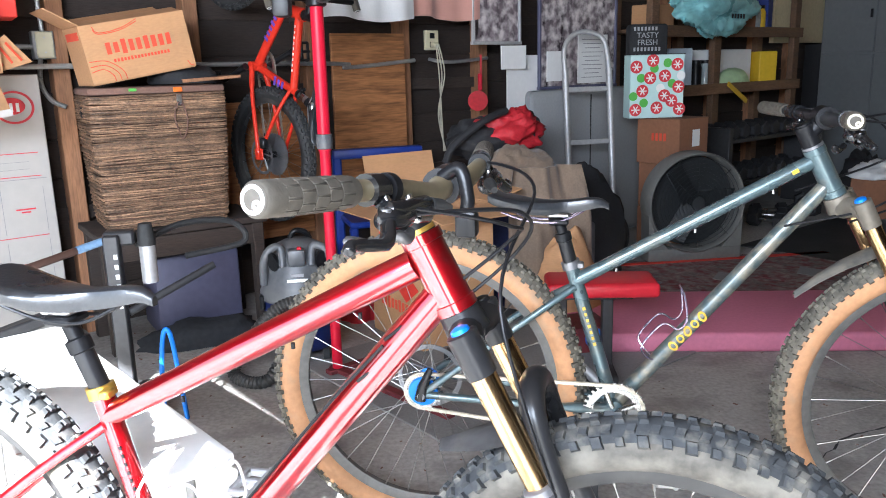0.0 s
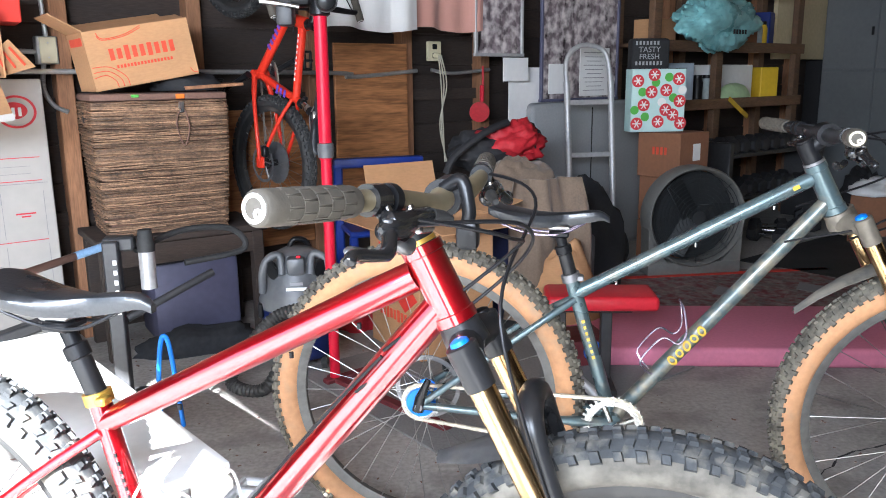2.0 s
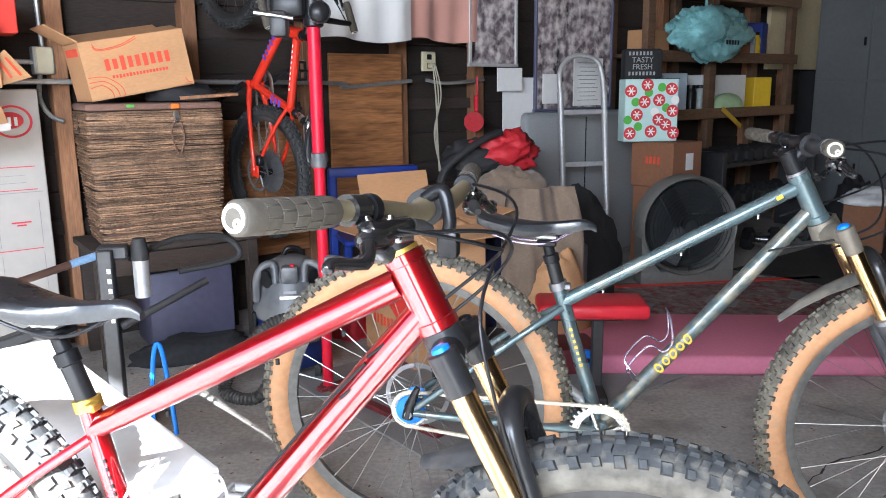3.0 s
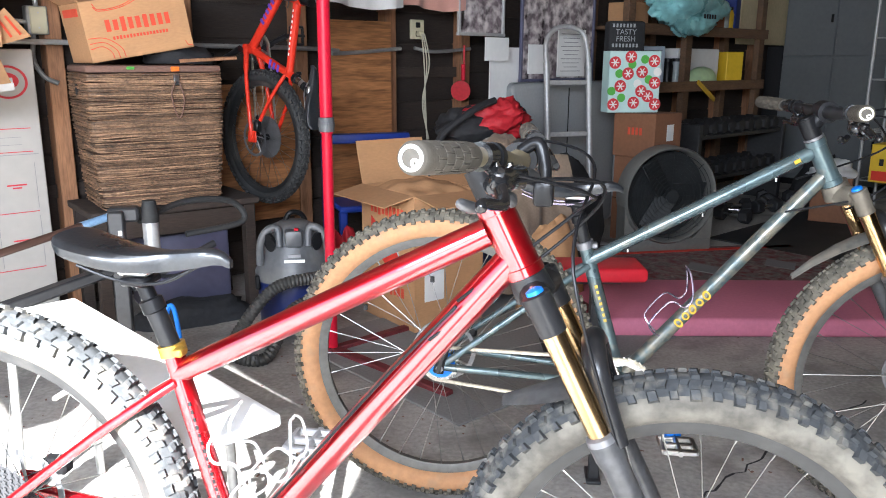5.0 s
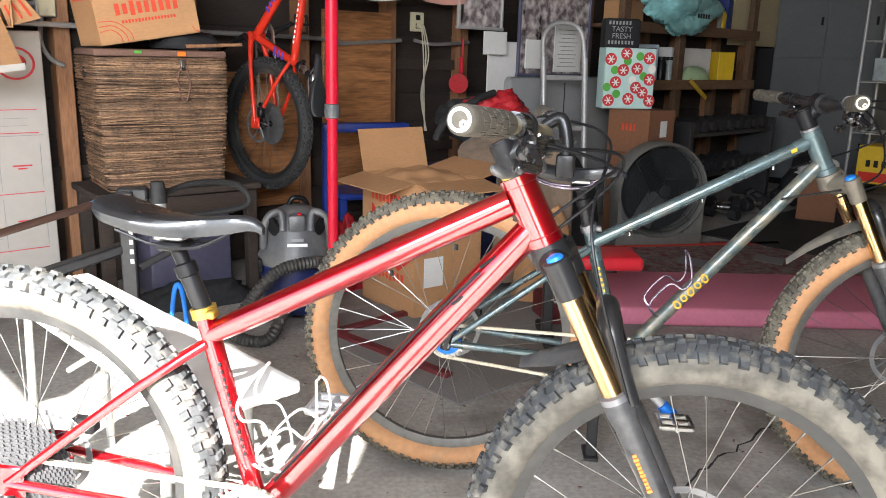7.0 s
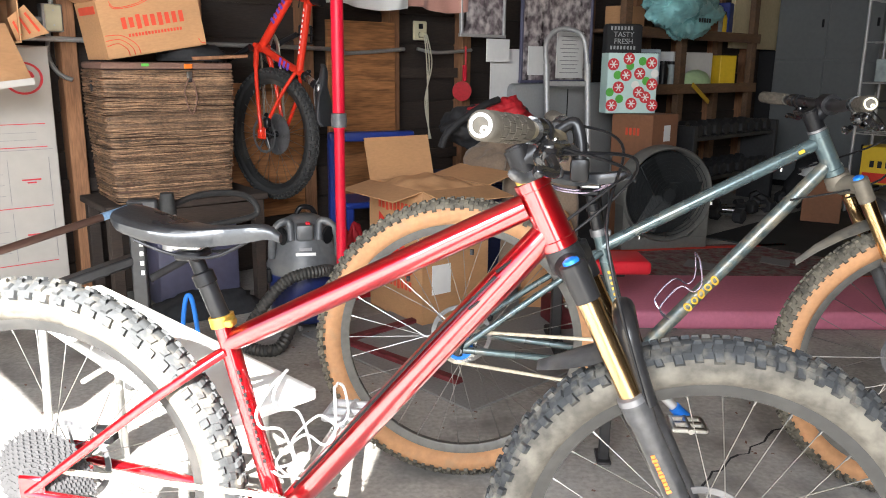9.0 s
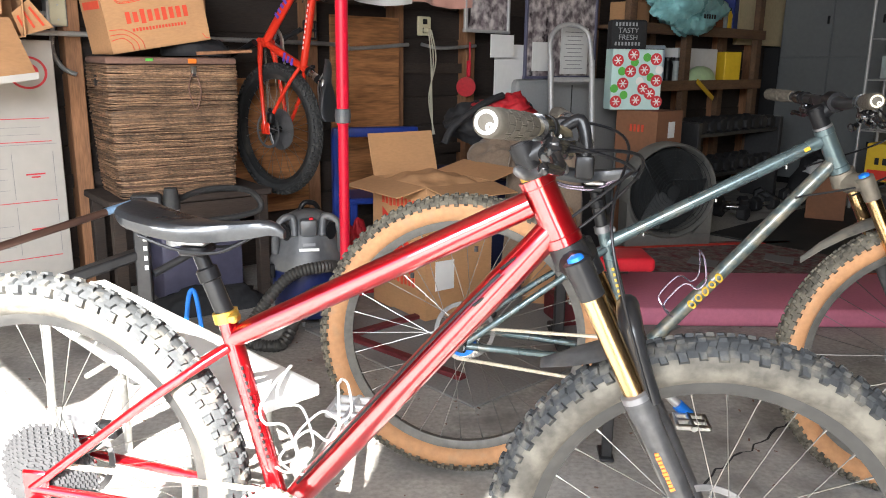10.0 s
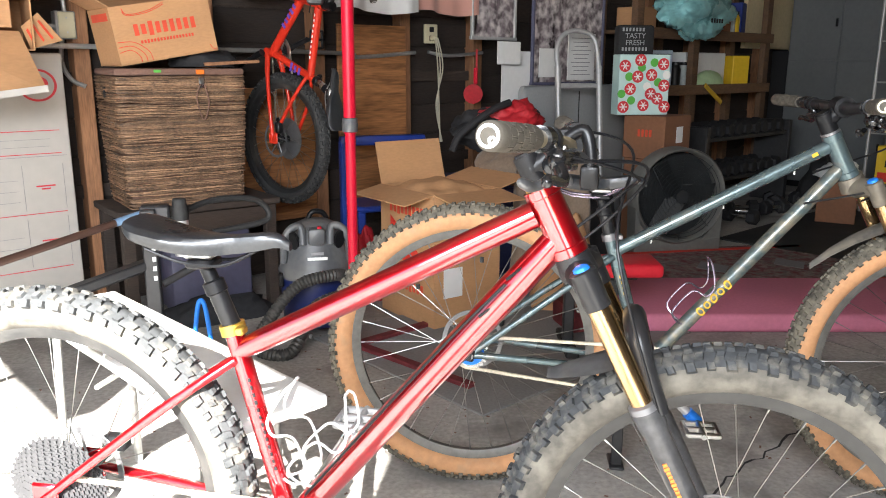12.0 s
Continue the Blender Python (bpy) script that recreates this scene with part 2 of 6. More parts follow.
def single(name, bm, mat, m, label, category, group="", smooth=40.0):
    ob = put(name, bm, mat, None, smooth)
    ob.matrix_world = m
    return tagged(ob, label, category, group)


def structure(name, bm, mat, label, smooth=0.0):
    return tagged(put(name, bm, mat, None, smooth), label, name.split("_")[0], kind="structure")


def box(bm, c, s, bevel=0.0, m=None, seg=1):
    r = bmesh.ops.create_cube(bm, size=1.0)
    vs = r["verts"]
    t = Matrix.LocRotScale(Vector(c), None, Vector(s))
    bmesh.ops.transform(bm, verts=vs, matrix=(m @ t) if m else t)
    if bevel:
        es = list({e for v in vs for e in v.link_edges})
        bmesh.ops.bevel(bm, geom=es, offset=bevel, segments=seg, affect="EDGES", profile=0.5)
    return bm


def tube(bm, pts, r, segs=10, caps=True, closed=False):
    pts = [Vector(p) for p in pts]
    n = len(pts)
    rs = r if isinstance(r, (list, tuple)) else [r] * n
    ring, up = [], None
    for i, p in enumerate(pts):
        a = pts[i - 1] if (i > 0 or closed) else p
        b = pts[(i + 1) % n] if (i < n - 1 or closed) else p
        t = (b - a).normalized()
        if up is None:
            up = Vector((0, 0, 1)) if abs(t.z) < 0.9 else Vector((1, 0, 0))
        up = (up - t * up.dot(t)).normalized()
        side = t.cross(up)
        ring.append([bm.verts.new(p + (up * math.cos(k * 2 * math.pi / segs) + side * math.sin(k * 2 * math.pi / segs)) * rs[i]) for k in range(segs)])
    for i in range(n if closed else n - 1):
        a, b = ring[i], ring[(i + 1) % n]
        for k in range(segs):
            bm.faces.new((a[k], a[(k + 1) % segs], b[(k + 1) % segs], b[k]))
    if caps and not closed:
        bm.faces.new(ring[0])
        bm.faces.new(ring[-1])
    return bm


def bezier(pts, n=10):
    """A smooth line through the given points."""
    pts = [Vector(p) for p in pts]
    out = []
    for i in range(len(pts) - 1):
        p0, p1, p2, p3 = pts[max(i - 1, 0)], pts[i], pts[i + 1], pts[min(i + 2, len(pts) - 1)]
        for k in range(n):
            t = k / n
            out.append(0.5 * (2 * p1 + (p2 - p0) * t + (2 * p0 - 5 * p1 + 4 * p2 - p3) * t * t + (3 * p1 - p0 - 3 * p2 + p3) * t ** 3))
    out.append(pts[-1])
    return out


def lathe(bm, profile, segs=48, closed=False, axis="Y", m=None):
    """Turns (radius, along) pairs round an axis."""
    rings = []
    for k in range(segs):
        a = 2 * math.pi * k / segs
        row = []
        for r, h in profile:
            p = Vector((r * math.cos(a), h, r * math.sin(a))) if axis == "Y" else Vector((r * math.cos(a), r * math.sin(a), h))
            row.append(bm.verts.new(m @ p if m else p))
        rings.append(row)
    n = len(profile)
    for k in range(segs):
        a, b = rings[k], rings[(k + 1) % segs]
        for i in range(n if closed else n - 1):
            j = (i + 1) % n
            bm.faces.new((a[i], a[j], b[j], b[i]))
    return bm


def disc(bm, r, h, y=0.0, segs=32, m=None):
    return lathe(bm, [(0.0005, y - h / 2), (r, y - h / 2), (r, y + h / 2), (0.0005, y + h / 2)], segs, m=m)


def prism(bm, outline, depth, m=None):
    """A flat outline of (x, z) pairs, given thickness along y."""
    a = [bm.verts.new((m or Matrix()) @ Vector((x, -depth / 2, z))) for x, z in outline]
    b = [bm.verts.new((m or Matrix()) @ Vector((x, depth / 2, z))) for x, z in outline]
    bm.faces.new(a)
    bm.faces.new(b[::-1])
    for i in range(len(a)):
        j = (i + 1) % len(a)
        bm.faces.new((a[i], a[j], b[j], b[i]))
    return bm


def B():
    return bmesh.new()


def lettering(name, text, size, mat, parent, m):
    """Words in the built-in font, as thin raised letters."""
    cu = bpy.data.curves.new(name, "FONT")
    cu.body, cu.size, cu.extrude, cu.align_x, cu.align_y = text, size, 0.0006, "CENTER", "CENTER"
    tmp = bpy.data.objects.new(name, cu)
    me = bpy.data.meshes.new_from_object(tmp)
    me.materials.clear()
    me.materials.append(mat)
    bpy.data.objects.remove(tmp)
    ob = new(name, me)
    ob.parent = parent
    ob.matrix_basis = m
    return ob


def cloth(bm, w, h, nx, nz, f):
    """A draped sheet: f gives the place of each point of the (0..1, 0..1) grid; thickness 6 mm."""
    for off in (0.0, 1.0):
        g = [[bm.verts.new(f(i / nx, j / nz, off)) for i in range(nx + 1)] for j in range(nz + 1)]
        for j in range(nz):
            for i in range(nx):
                bm.faces.new((g[j][i], g[j][i + 1], g[j + 1][i + 1], g[j + 1][i]))
        if off == 0.0:
            first = g
    rim = lambda q: [q[0][i] for i in range(nx + 1)] + [q[j][nx] for j in range(1, nz + 1)] + [q[nz][i] for i in range(nx - 1, -1, -1)] + [q[j][0] for j in range(nz - 1, 0, -1)]
    a, b = rim(first), rim(g)
    for i in range(len(a)):
        k = (i + 1) % len(a)
        bm.faces.new((a[i], a[k], b[k], b[i]))
    return bm


def heap(bm, cx, cy, z0, rx, ry, h, seed, rough=0.25, n=28, k=12, freq=9.0):
    """A crumpled rounded heap standing on z0."""
    rows = []
    for j in range(k + 1):
        e = j / k * math.pi / 2
        row = []
        for i in range(n):
            a = 2 * math.pi * i / n
            d = Vector((math.cos(a) * math.cos(e), math.sin(a) * math.cos(e), math.sin(e)))
            q = 1 + rough * (noise.noise(d * 1.7 + Vector((seed, 0, 0))) + 0.6 * noise.noise(d * freq * 0.5 + Vector((0, seed, 0))) + 0.3 * noise.noise(d * freq + Vector((0, 0, seed))))
            row.append(bm.verts.new((cx + d.x * rx * q, cy + d.y * ry * q, z0 + max(0, d.z * h * q))))
        rows.append(row)
    for j in range(k):
        for i in range(n):
            bm.faces.new((rows[j][i], rows[j][(i + 1) % n], rows[j + 1][(i + 1) % n], rows[j + 1][i]))
    bm.faces.new(rows[0])
    bm.faces.new(rows[-1])
    return bm


def blob(bm, c, r, seed, rough=0.2, n=40, k=22, freq=8.0):
    """A crumpled closed bag shape round c with radii r."""
    rows = []
    for j in range(1, k):
        e = -math.pi / 2 + math.pi * j / k
        row = []
        for i in range(n):
            a = 2 * math.pi * i / n
            d = Vector((math.cos(a) * math.cos(e), math.sin(a) * math.cos(e), math.sin(e)))
            q = 1 + rough * (noise.noise(d * 1.6 + Vector((seed, 0, 0))) + 0.55 * noise.noise(d * freq * 0.5 + Vector((0, seed, 0))) + 0.35 * abs(noise.noise(d * freq + Vector((0, 0, seed)))))
            row.append(bm.verts.new((c[0] + d.x * r[0] * q, c[1] + d.y * r[1] * q, c[2] + d.z * r[2] * q)))
        rows.append(row)
    for a, b in zip(rows, rows[1:]):
        for i in range(n):
            bm.faces.new((a[i], a[(i + 1) % n], b[(i + 1) % n], b[i]))
    bm.faces.new(rows[0])
    bm.faces.new(rows[-1])
    return bm


# ---------------------------------------------------------------- the garage
DU, V0, V1, U1, CEIL = -1.52, -3.3, 3.80, 7.75, 2.45
GM = pose(0, 0, 0, 0, 0, 39.0)


def gbox(bm, u0, u1, v0, v1, z0, z1, bevel=0.0):
    return box(bm, ((u0 + u1) / 2, (v0 + v1) / 2, (z0 + z1) / 2), (u1 - u0, v1 - v0, z1 - z0), bevel, GM)


structure("ground", box(B(), (0, 0, -0.07), (900, 900, 0.1)), DRIVE, "pale concrete drive and ground outside the garage")
floor = structure("floor", gbox(B(), DU, U1, V0, V1, -0.2, 0.0), CONCRETE, "stained grey concrete garage floor")
wall_side = structure("wall_side", gbox(B(), DU, U1, V1, V1 + 0.12, -0.1, CEIL), DARKWOOD, "dark unlined stud wall with bare siding boards")
structure("wall_back", gbox(B(), U1, U1 + 0.12, V0 - 0.12, V1 + 0.12, -0.1, CEIL), PLASTER, "cream plastered back wall of the garage")
structure("wall_right", gbox(B(), DU, U1, V0 - 0.12, V0, -0.1, CEIL), DARKWOOD, "dark boarded side wall of the garage")
# unseen front wall; its openings are cut to shape the sun patches
bm = gbox(B(), DU, DU + 0.12, 1.75, V1 + 0.12, -0.1, CEIL)
gbox(bm, DU, DU + 0.12, V0 - 0.12, -2.75, -0.1, CEIL)
gbox(bm, DU, DU + 0.12, -2.75, -0.86, 2.075, CEIL)
# post added only to keep direct sun off the floor by the bikes
gbox(bm, DU, DU + 0.12, -0.86, -0.52, -0.1, CEIL)
gbox(bm, DU, DU + 0.12, -0.52, 0.62, 2.085, CEIL)
# lowered headers added to end the sunlit area on the left
gbox(bm, DU, DU + 0.12, 0.62, 0.93, 1.98, CEIL)
gbox(bm, DU, DU + 0.12, 0.93, 1.75, 1.5, CEIL)
structure("wall_front", bm, DARKWOOD, "unseen front wall, its post and stepped headers added to shape the sunlight")
structure("ceiling", gbox(B(), DU, U1 + 0.12, V0 - 0.12, V1 + 0.12, CEIL, CEIL + 0.15), CEILING, "dark boarded garage ceiling")


def stud(u, w=0.06, d=0.09, z1=CEIL - 0.05, mat=STUD):
    ob = put("stud", box(B(), (0, 0, z1 / 2), (w, d, z1), 0.004), mat, wall_side, 0)
    ob.matrix_world = GP(u, V1 - d / 2, 0)
    return ob


for u in (0.91, 1.50, 2.13, 2.73, 3.32, 4.0, 4.6, 5.2, 5.85, 6.45, 7.05):
    stud(u, 0.075 if u > 2 else 0.07)
for u in (0.2, -0.45, -1.05):
    stud(u)
for z in (0.52, 1.02, 1.55):
    for a, b in ((0.95, 1.46), (1.54, 2.09), (2.77, 3.28), (0.24, 0.87)):
        ob = put("noggin", gbox(B(), a, b, V1 - 0.05, V1 - 0.002, z, z + 0.06), DARKWOOD, wall_side, 0)
for j in range(14):
    z = 0.02 + j * 0.172
    ob = put("siding_board", gbox(B(), DU + 0.15, U1, V1 - 0.012 - 0.004 * (j % 2), V1 - 0.001, z, z + 0.165, 0.003), DARKWOOD, wall_side, 0)
put("plywood_panel", gbox(B(), 2.22, 2.69, 3.66, 3.68, 0.32, 1.33, 0.002), PLY, wall_side, 0)
put("plywood_panel", gbox(B(), 1.56, 2.08, 3.70, 3.715, 0.30, 1.0, 0.002), PLY, wall_side, 0)
put("plaster_panel", gbox(B(), 6.62, 7.72, 3.66, 3.70, 1.27, 2.4, 0.002), PLASTER, wall_side, 0)
bm = tube(B(), bezier([G(-1.2, 3.6, 1.2), G(2.0, 3.64, 1.18), G(2.3, 3.645, 1.155), G(2.75, 3.65, 1.185)], 8), 0.011, 8)
tagged(put("conduit", bm, CONDUIT), "galvanised metal conduit along the stud wall", "conduit", kind="structure")
bm = tube(B(), bezier([G(2.86, 3.66, 1.19), G(3.0, 3.64, 1.17), G(3.3, 3.65, 1.19)], 8), 0.010, 8)
tagged(put("conduit", bm, CONDUIT), "galvanised metal conduit sagging beside the outlet", "conduit", kind="structure")


# ---------------------------------------------------------------- bicycles
def knob(bm, phi, psi, r0, a, lt, lw, h, skew=0.0):
    """A tread block at angle phi round the wheel and psi across the tyre."""
    er = Vector((math.cos(phi), 0, math.sin(phi)))
    et = Vector((-math.sin(phi), 0, math.cos(phi)))
    ey = Vector((0, 1, 0))
    nrm = er * math.cos(psi) + ey * math.sin(psi)
    lat = ey * math.cos(psi) - er * math.sin(psi)
    base = er * r0 + nrm * a
    vs = []
    for hh, k in ((-0.002, 1.12), (h, 0.86)):
        for st, sl in ((-1, -1), (1, -1), (1, 1), (-1, 1)):
            vs.append(bm.verts.new(base + nrm * hh + et * (st * lt / 2 * k + skew * sl * lt / 2) + lat * (sl * lw / 2 * k)))
    for f in ((4, 5, 6, 7), (0, 1, 5, 4), (1, 2, 6, 5), (2, 3, 7, 6), (3, 0, 4, 7)):
        bm.faces.new([vs[i] for i in f])


def wheel(parent, name, hub, R, w, side_mat, n_knobs, turn=None, disc_y=0.045, hub_mat=BLACK, label="", tread_mat=TREAD, rim_mat=RIM):
    a = w / 2
    r0 = R - a - 0.006
    rr = r0 - a * 0.86
    m = Matrix.Translation(Vector((hub[0], 0, hub[1])))
    if turn is not None:
        m = turn @ m
    bm = lathe(B(), [(rr + 0.012, -0.016), (rr + 0.012, 0.016), (rr - 0.004, 0.017), (rr - 0.019, 0.009), (rr - 0.021, -0.009), (rr - 0.004, -0.017)], 72, closed=True)
    rim = part(name, bm, rim_mat, parent, label)
    rim.matrix_basis = m
    # pale metal rings stand in for the bright lit line round the rim
    for sy in (-1, 1):
        part("rim_edge", lathe(B(), [(rr + 0.0135, sy * 0.0165), (rr + 0.0135, sy * 0.0185), (rr + 0.0100, sy * 0.0190), (rr + 0.0095, sy * 0.0170)], 72, closed=True), GUNMETAL, rim)
    prof = [(r0 + a * math.cos(t), a * math.sin(t)) for t in [math.pi * (-0.86 + 1.72 * i / 18) for i in range(19)]]
    part("tyre", lathe(B(), prof, 96), side_mat, rim)
    bm = lathe(B(), [(r0 + (a + 0.0018) * math.cos(t), (a + 0.0018) * math.sin(t)) for t in [radians(-62 + 124 * i / 10) for i in range(11)]], 96)
    kk = 62 / n_knobs
    for i in range(n_knobs):
        p = 2 * math.pi * i / n_knobs
        q = p + math.pi / n_knobs
        knob(bm, p, radians(-12), r0, a, 0.0140 * kk, w * 0.165 * kk ** 0.5, 0.0075, 0.2)
        knob(bm, p, radians(12), r0, a, 0.0140 * kk, w * 0.165 * kk ** 0.5, 0.0075, -0.2)
        for sgn in (-1, 1):
            knob(bm, q, sgn * radians(35), r0, a, 0.0150 * kk, w * 0.180 * kk ** 0.5, 0.0075, sgn * 0.25)
            knob(bm, p, sgn * radians(60), r0, a, (0.0165 if i % 2 else 0.0135) * kk, w * (0.25 if i % 2 else 0.19) * kk ** 0.5, 0.0085, -sgn * 0.15)
    part("tread", bm, tread_mat, rim, smooth=25)
    bm = lathe(B(), [(0.0005, -0.062), (0.009, -0.062), (0.011, -0.045), (0.027, -0.036), (0.027, -0.032), (0.015, -0.026), (0.015, 0.026), (0.027, 0.032), (0.027, 0.036), (0.011, 0.045), (0.009, 0.062), (0.0005, 0.062)], 24)
    part("hub", bm, hub_mat, rim)
    bm = lathe(B(), [(0.082, disc_y), (0.083, disc_y + 0.001), (0.083, disc_y + 0.002), (0.071, disc_y + 0.002), (0.071, disc_y)], 36, closed=True)
    for i in range(6):
        t = i * math.pi / 3
        part("rotor_arm", tube(B(), [(0.02 * math.cos(t), disc_y + 0.001, 0.02 * math.sin(t)), (0.07 * math.cos(t + 0.5), disc_y + 0.001, 0.073 * math.sin(t + 0.5))], 0.003, 5), GUNMETAL, rim)
    part("brake_rotor", bm, GUNMETAL, rim)
    spoke = None
    for i in range(32):
        sgn = 1 if i % 2 else -1
        lean = 0.62 if (i // 2) % 2 else -0.62
        t = 2 * math.pi * i / 32
        if spoke is None:
            me = {}
        key = (sgn, lean)
        if key not in me:
            p0 = Vector((0.026 * math.cos(lean * 2.2), sgn * 0.034, 0.026 * math.sin(lean * 2.2)))
            p1 = Vector((rr - 0.014, sgn * 0.003, 0))
            bm2 = tube(B(), [p0, p1 - (p1 - p0).normalized() * 0.016], 0.00095, 5)
            tube(bm2, [p1 - (p1 - p0).normalized() * 0.018, p1], 0.002, 5)
            o = put("spoke", bm2, SPOKE, rim)
            me[key] = o.data
            spoke = o
        else:
            o = new("spoke", me[key])
            o.parent = rim
        o.matrix_basis = Matrix.Rotation(-t, 4, "Y")
    return rim


def saddle_mesh(tip, tail, z, W=0.064, drop=0.022):
    """A narrow-nosed saddle shell along x."""
    bm = B()
    n, k = 22, 15
    rows = []
    for i in range(n + 1):
        t = i / n
        x = tail + (tip - tail) * t
        half = 0.019 + (W - 0.019) * (1 - min(1, t / 0.62) ** 1.7) ** 0.9 if t < 0.62 else 0.019 - 0.006 * ((t - 0.62) / 0.38) ** 3
        if t < 0.06:
            half *= 0.72 + 0.28 * t / 0.06
        top = z + 0.020 * (1 - t) ** 2.2 - 0.011 * math.sin(math.pi * min(1, t * 1.2)) - (0.014 * ((t - 0.9) / 0.1) ** 2 if t > 0.9 else 0)
        skirt = 0.013 + 0.007 * math.sin(math.pi * t) + (drop - 0.020) * (1 - t) ** 1.5
        if t > 0.8:
            q = (t - 0.8) / 0.2
            skirt *= 1 - 0.7 * q * q
            half *= 1 - 0.45 * q ** 3
        row = []
        for j in range(k):
            s = -1 + 2 * j / (k - 1)
            e = abs(s)
            y = half * math.copysign(math.sin(e * math.pi / 2), s) if e < 0.8 else half * math.copysign(math.sin(0.8 * math.pi / 2) + (e - 0.8) * 0.1, s)
            zz = top - 0.010 * e * e - (skirt * ((e - 0.62) / 0.38) if e > 0.62 else 0)
            if e > 0.8:
                y *= 1 - 0.9 * (e - 0.8)
            row.append(bm.verts.new((x, y, zz)))
        rows.append(row)
    for i in range(n):
        for j in range(k - 1):
            bm.faces.new((rows[i][j], rows[i][j + 1], rows[i + 1][j + 1], rows[i + 1][j]))
    for i in range(n):
        bm.faces.new((rows[i][0], rows[i + 1][0], rows[i + 1][k - 1], rows[i][k - 1]))
    bm.faces.new(rows[0])
    bm.faces.new(rows[-1])
    return bm


SATIN = material("satin_alloy", (0.20, 0.20, 0.205), 0.38, metal=0.7, var=0.25, scale=60, bump=0.03)
WORNBLACK = material("worn_fork_black", (0.05, 0.05, 0.052), 0.34, metal=0.0, var=0.5, scale=70, bump=0.05, coat=0.2)


GLOSSBLACK = material("gloss_black_alloy", (0.012, 0.012, 0.013), 0.22, metal=0.0, var=0.3, scale=60, bump=0.04, coat=0.3, spec=0.5)
DUSTTREAD = material("dry_dusty_tread", (0.075, 0.068, 0.056), 0.85, var=0.35, scale=60, big=14, bump=0.3, dirt=(0.15, 0.135, 0.105), dirt_at=0.5, spec=0.2)


def along(p, q, t):
    return Vector(p) + (Vector(q) - Vector(p)) * t


def bicycle(name, m, label, P):
    """A hardtail in its own frame: x forward, z up, drive side at -y. P holds the fitted (x, z) joints and the paints."""
    bike = thing(name, m, label, "bicycle")
    X = lambda p, y=0.0: Vector((p[0], y, p[1]))
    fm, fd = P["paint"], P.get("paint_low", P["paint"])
    rh, fh, bb, st, ht, hb = P["rear"], P["front"], P["bb"], P["seat_top"], P["head_top"], P["head_bot"]
    tts, tth, dth = P["tt_seat"], P["tt_head"], P["dt_head"]
    # frame tubes
    part("seat_tube", tube(B(), [X(bb), X(st)], 0.0165, 16), fm, bike)
    part("top_tube", tube(B(), [X(tts), along(X(tts), X(tth), 0.1), along(X(tts), X(tth), 0.9), X(tth)], [0.017, P["tt_r"], P["tt_r"] * 1.08, P["tt_r"] * 1.05], 18), fm, bike)
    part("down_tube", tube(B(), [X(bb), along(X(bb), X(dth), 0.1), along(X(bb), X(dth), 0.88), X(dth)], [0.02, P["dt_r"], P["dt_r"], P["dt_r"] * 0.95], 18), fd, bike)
    ax = (X(ht) - X(hb)).normalized()
    hr = P.get("head_r", 0.0255)
    head = part("head_tube", tube(B(), [X(hb), along(X(hb), X(ht), 0.12), along(X(hb), X(ht), 0.13), along(X(hb), X(ht), 0.87), along(X(hb), X(ht), 0.88), X(ht)], [hr * q for q in (1.12, 1.12, 1.03, 1.0, 1.09, 1.09)], 24), fm, bike)
    part("bottom_bracket", tube(B(), [X(bb, -0.037), X(bb, 0.037)], 0.022, 20), fm, bike)
    for s in (-1, 1):
        part("chain_stay", tube(B(), bezier([X(bb, s * 0.028), along(X(bb), X(rh), 0.35) + Vector((0, s * 0.052, 0)), X(rh, s * 0.068)], 6), [0.0125] * 5 + [0.0095] * 8, 10), fm, bike)
        part("seat_stay", tube(B(), bezier([X(tts, s * 0.012) + Vector((0, 0, -0.012)), along(X(tts), X(rh), 0.35) + Vector((0, s * 0.05, 0)), X(rh, s * 0.068)], 6), 0.0085, 10), fm, bike)
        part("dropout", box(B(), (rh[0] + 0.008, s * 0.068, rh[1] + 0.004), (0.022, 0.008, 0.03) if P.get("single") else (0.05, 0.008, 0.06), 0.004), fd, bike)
    # seat
    pt = P["post_top"]
    post = part("seatpost", tube(B(), [along(X(bb), X(st), 0.7), X(st), along(X(st), X(pt), 0.55)], 0.0158, 16), P["post"], bike)
    part("dropper_collar", tube(B(), [along(X(st), X(pt), 0.5), along(X(st), X(pt), 0.52), along(X(st), X(pt), 0.68), along(X(st), X(pt), 0.7)], [0.015, 0.0185, 0.0185, 0.014], 18), BLACK, post)
    part("inner_post", tube(B(), [along(X(st), X(pt), 0.6), X(pt)], 0.0125, 14), BLACK, post)
    d = (X(st) - X(bb)).normalized()
    cl = part("seat_clamp", tube(B(), [X(st) - d * 0.012, X(st) + d * 0.006], 0.0215, 20), P["clamp"], bike)
    part("clamp_bolt", box(B(), X(st) + Vector((-0.002, -0.004, 0)) + Vector((0.024, -0.012, 0)), (0.016, 0.022, 0.014), 0.003), P["clamp"], cl)
    tip, tail, sz = P["saddle"]
    sad = part("saddle", saddle_mesh(tip, tail, sz), SADDLE, bike)
    for s in (-1, 1):
        part("rail", tube(B(), bezier([(tail + 0.03, s * 0.03, sz - 0.028), (tail + 0.09, s * 0.023, sz - 0.05), (tail + 0.16, s * 0.022, sz - 0.052), (tip - 0.05, s * 0.006, sz - 0.026)], 6), 0.0028, 8), P["rail"], sad)
    part("rail_clamp", box(B(), (pt[0], 0, pt[1] - 0.004), (0.045, 0.05, 0.014), 0.004), BLACK, sad)
    part("clamp_head", box(B(), (pt[0], 0, pt[1] + 0.012), (0.05, 0.05, 0.012), 0.004), STEEL, sad)
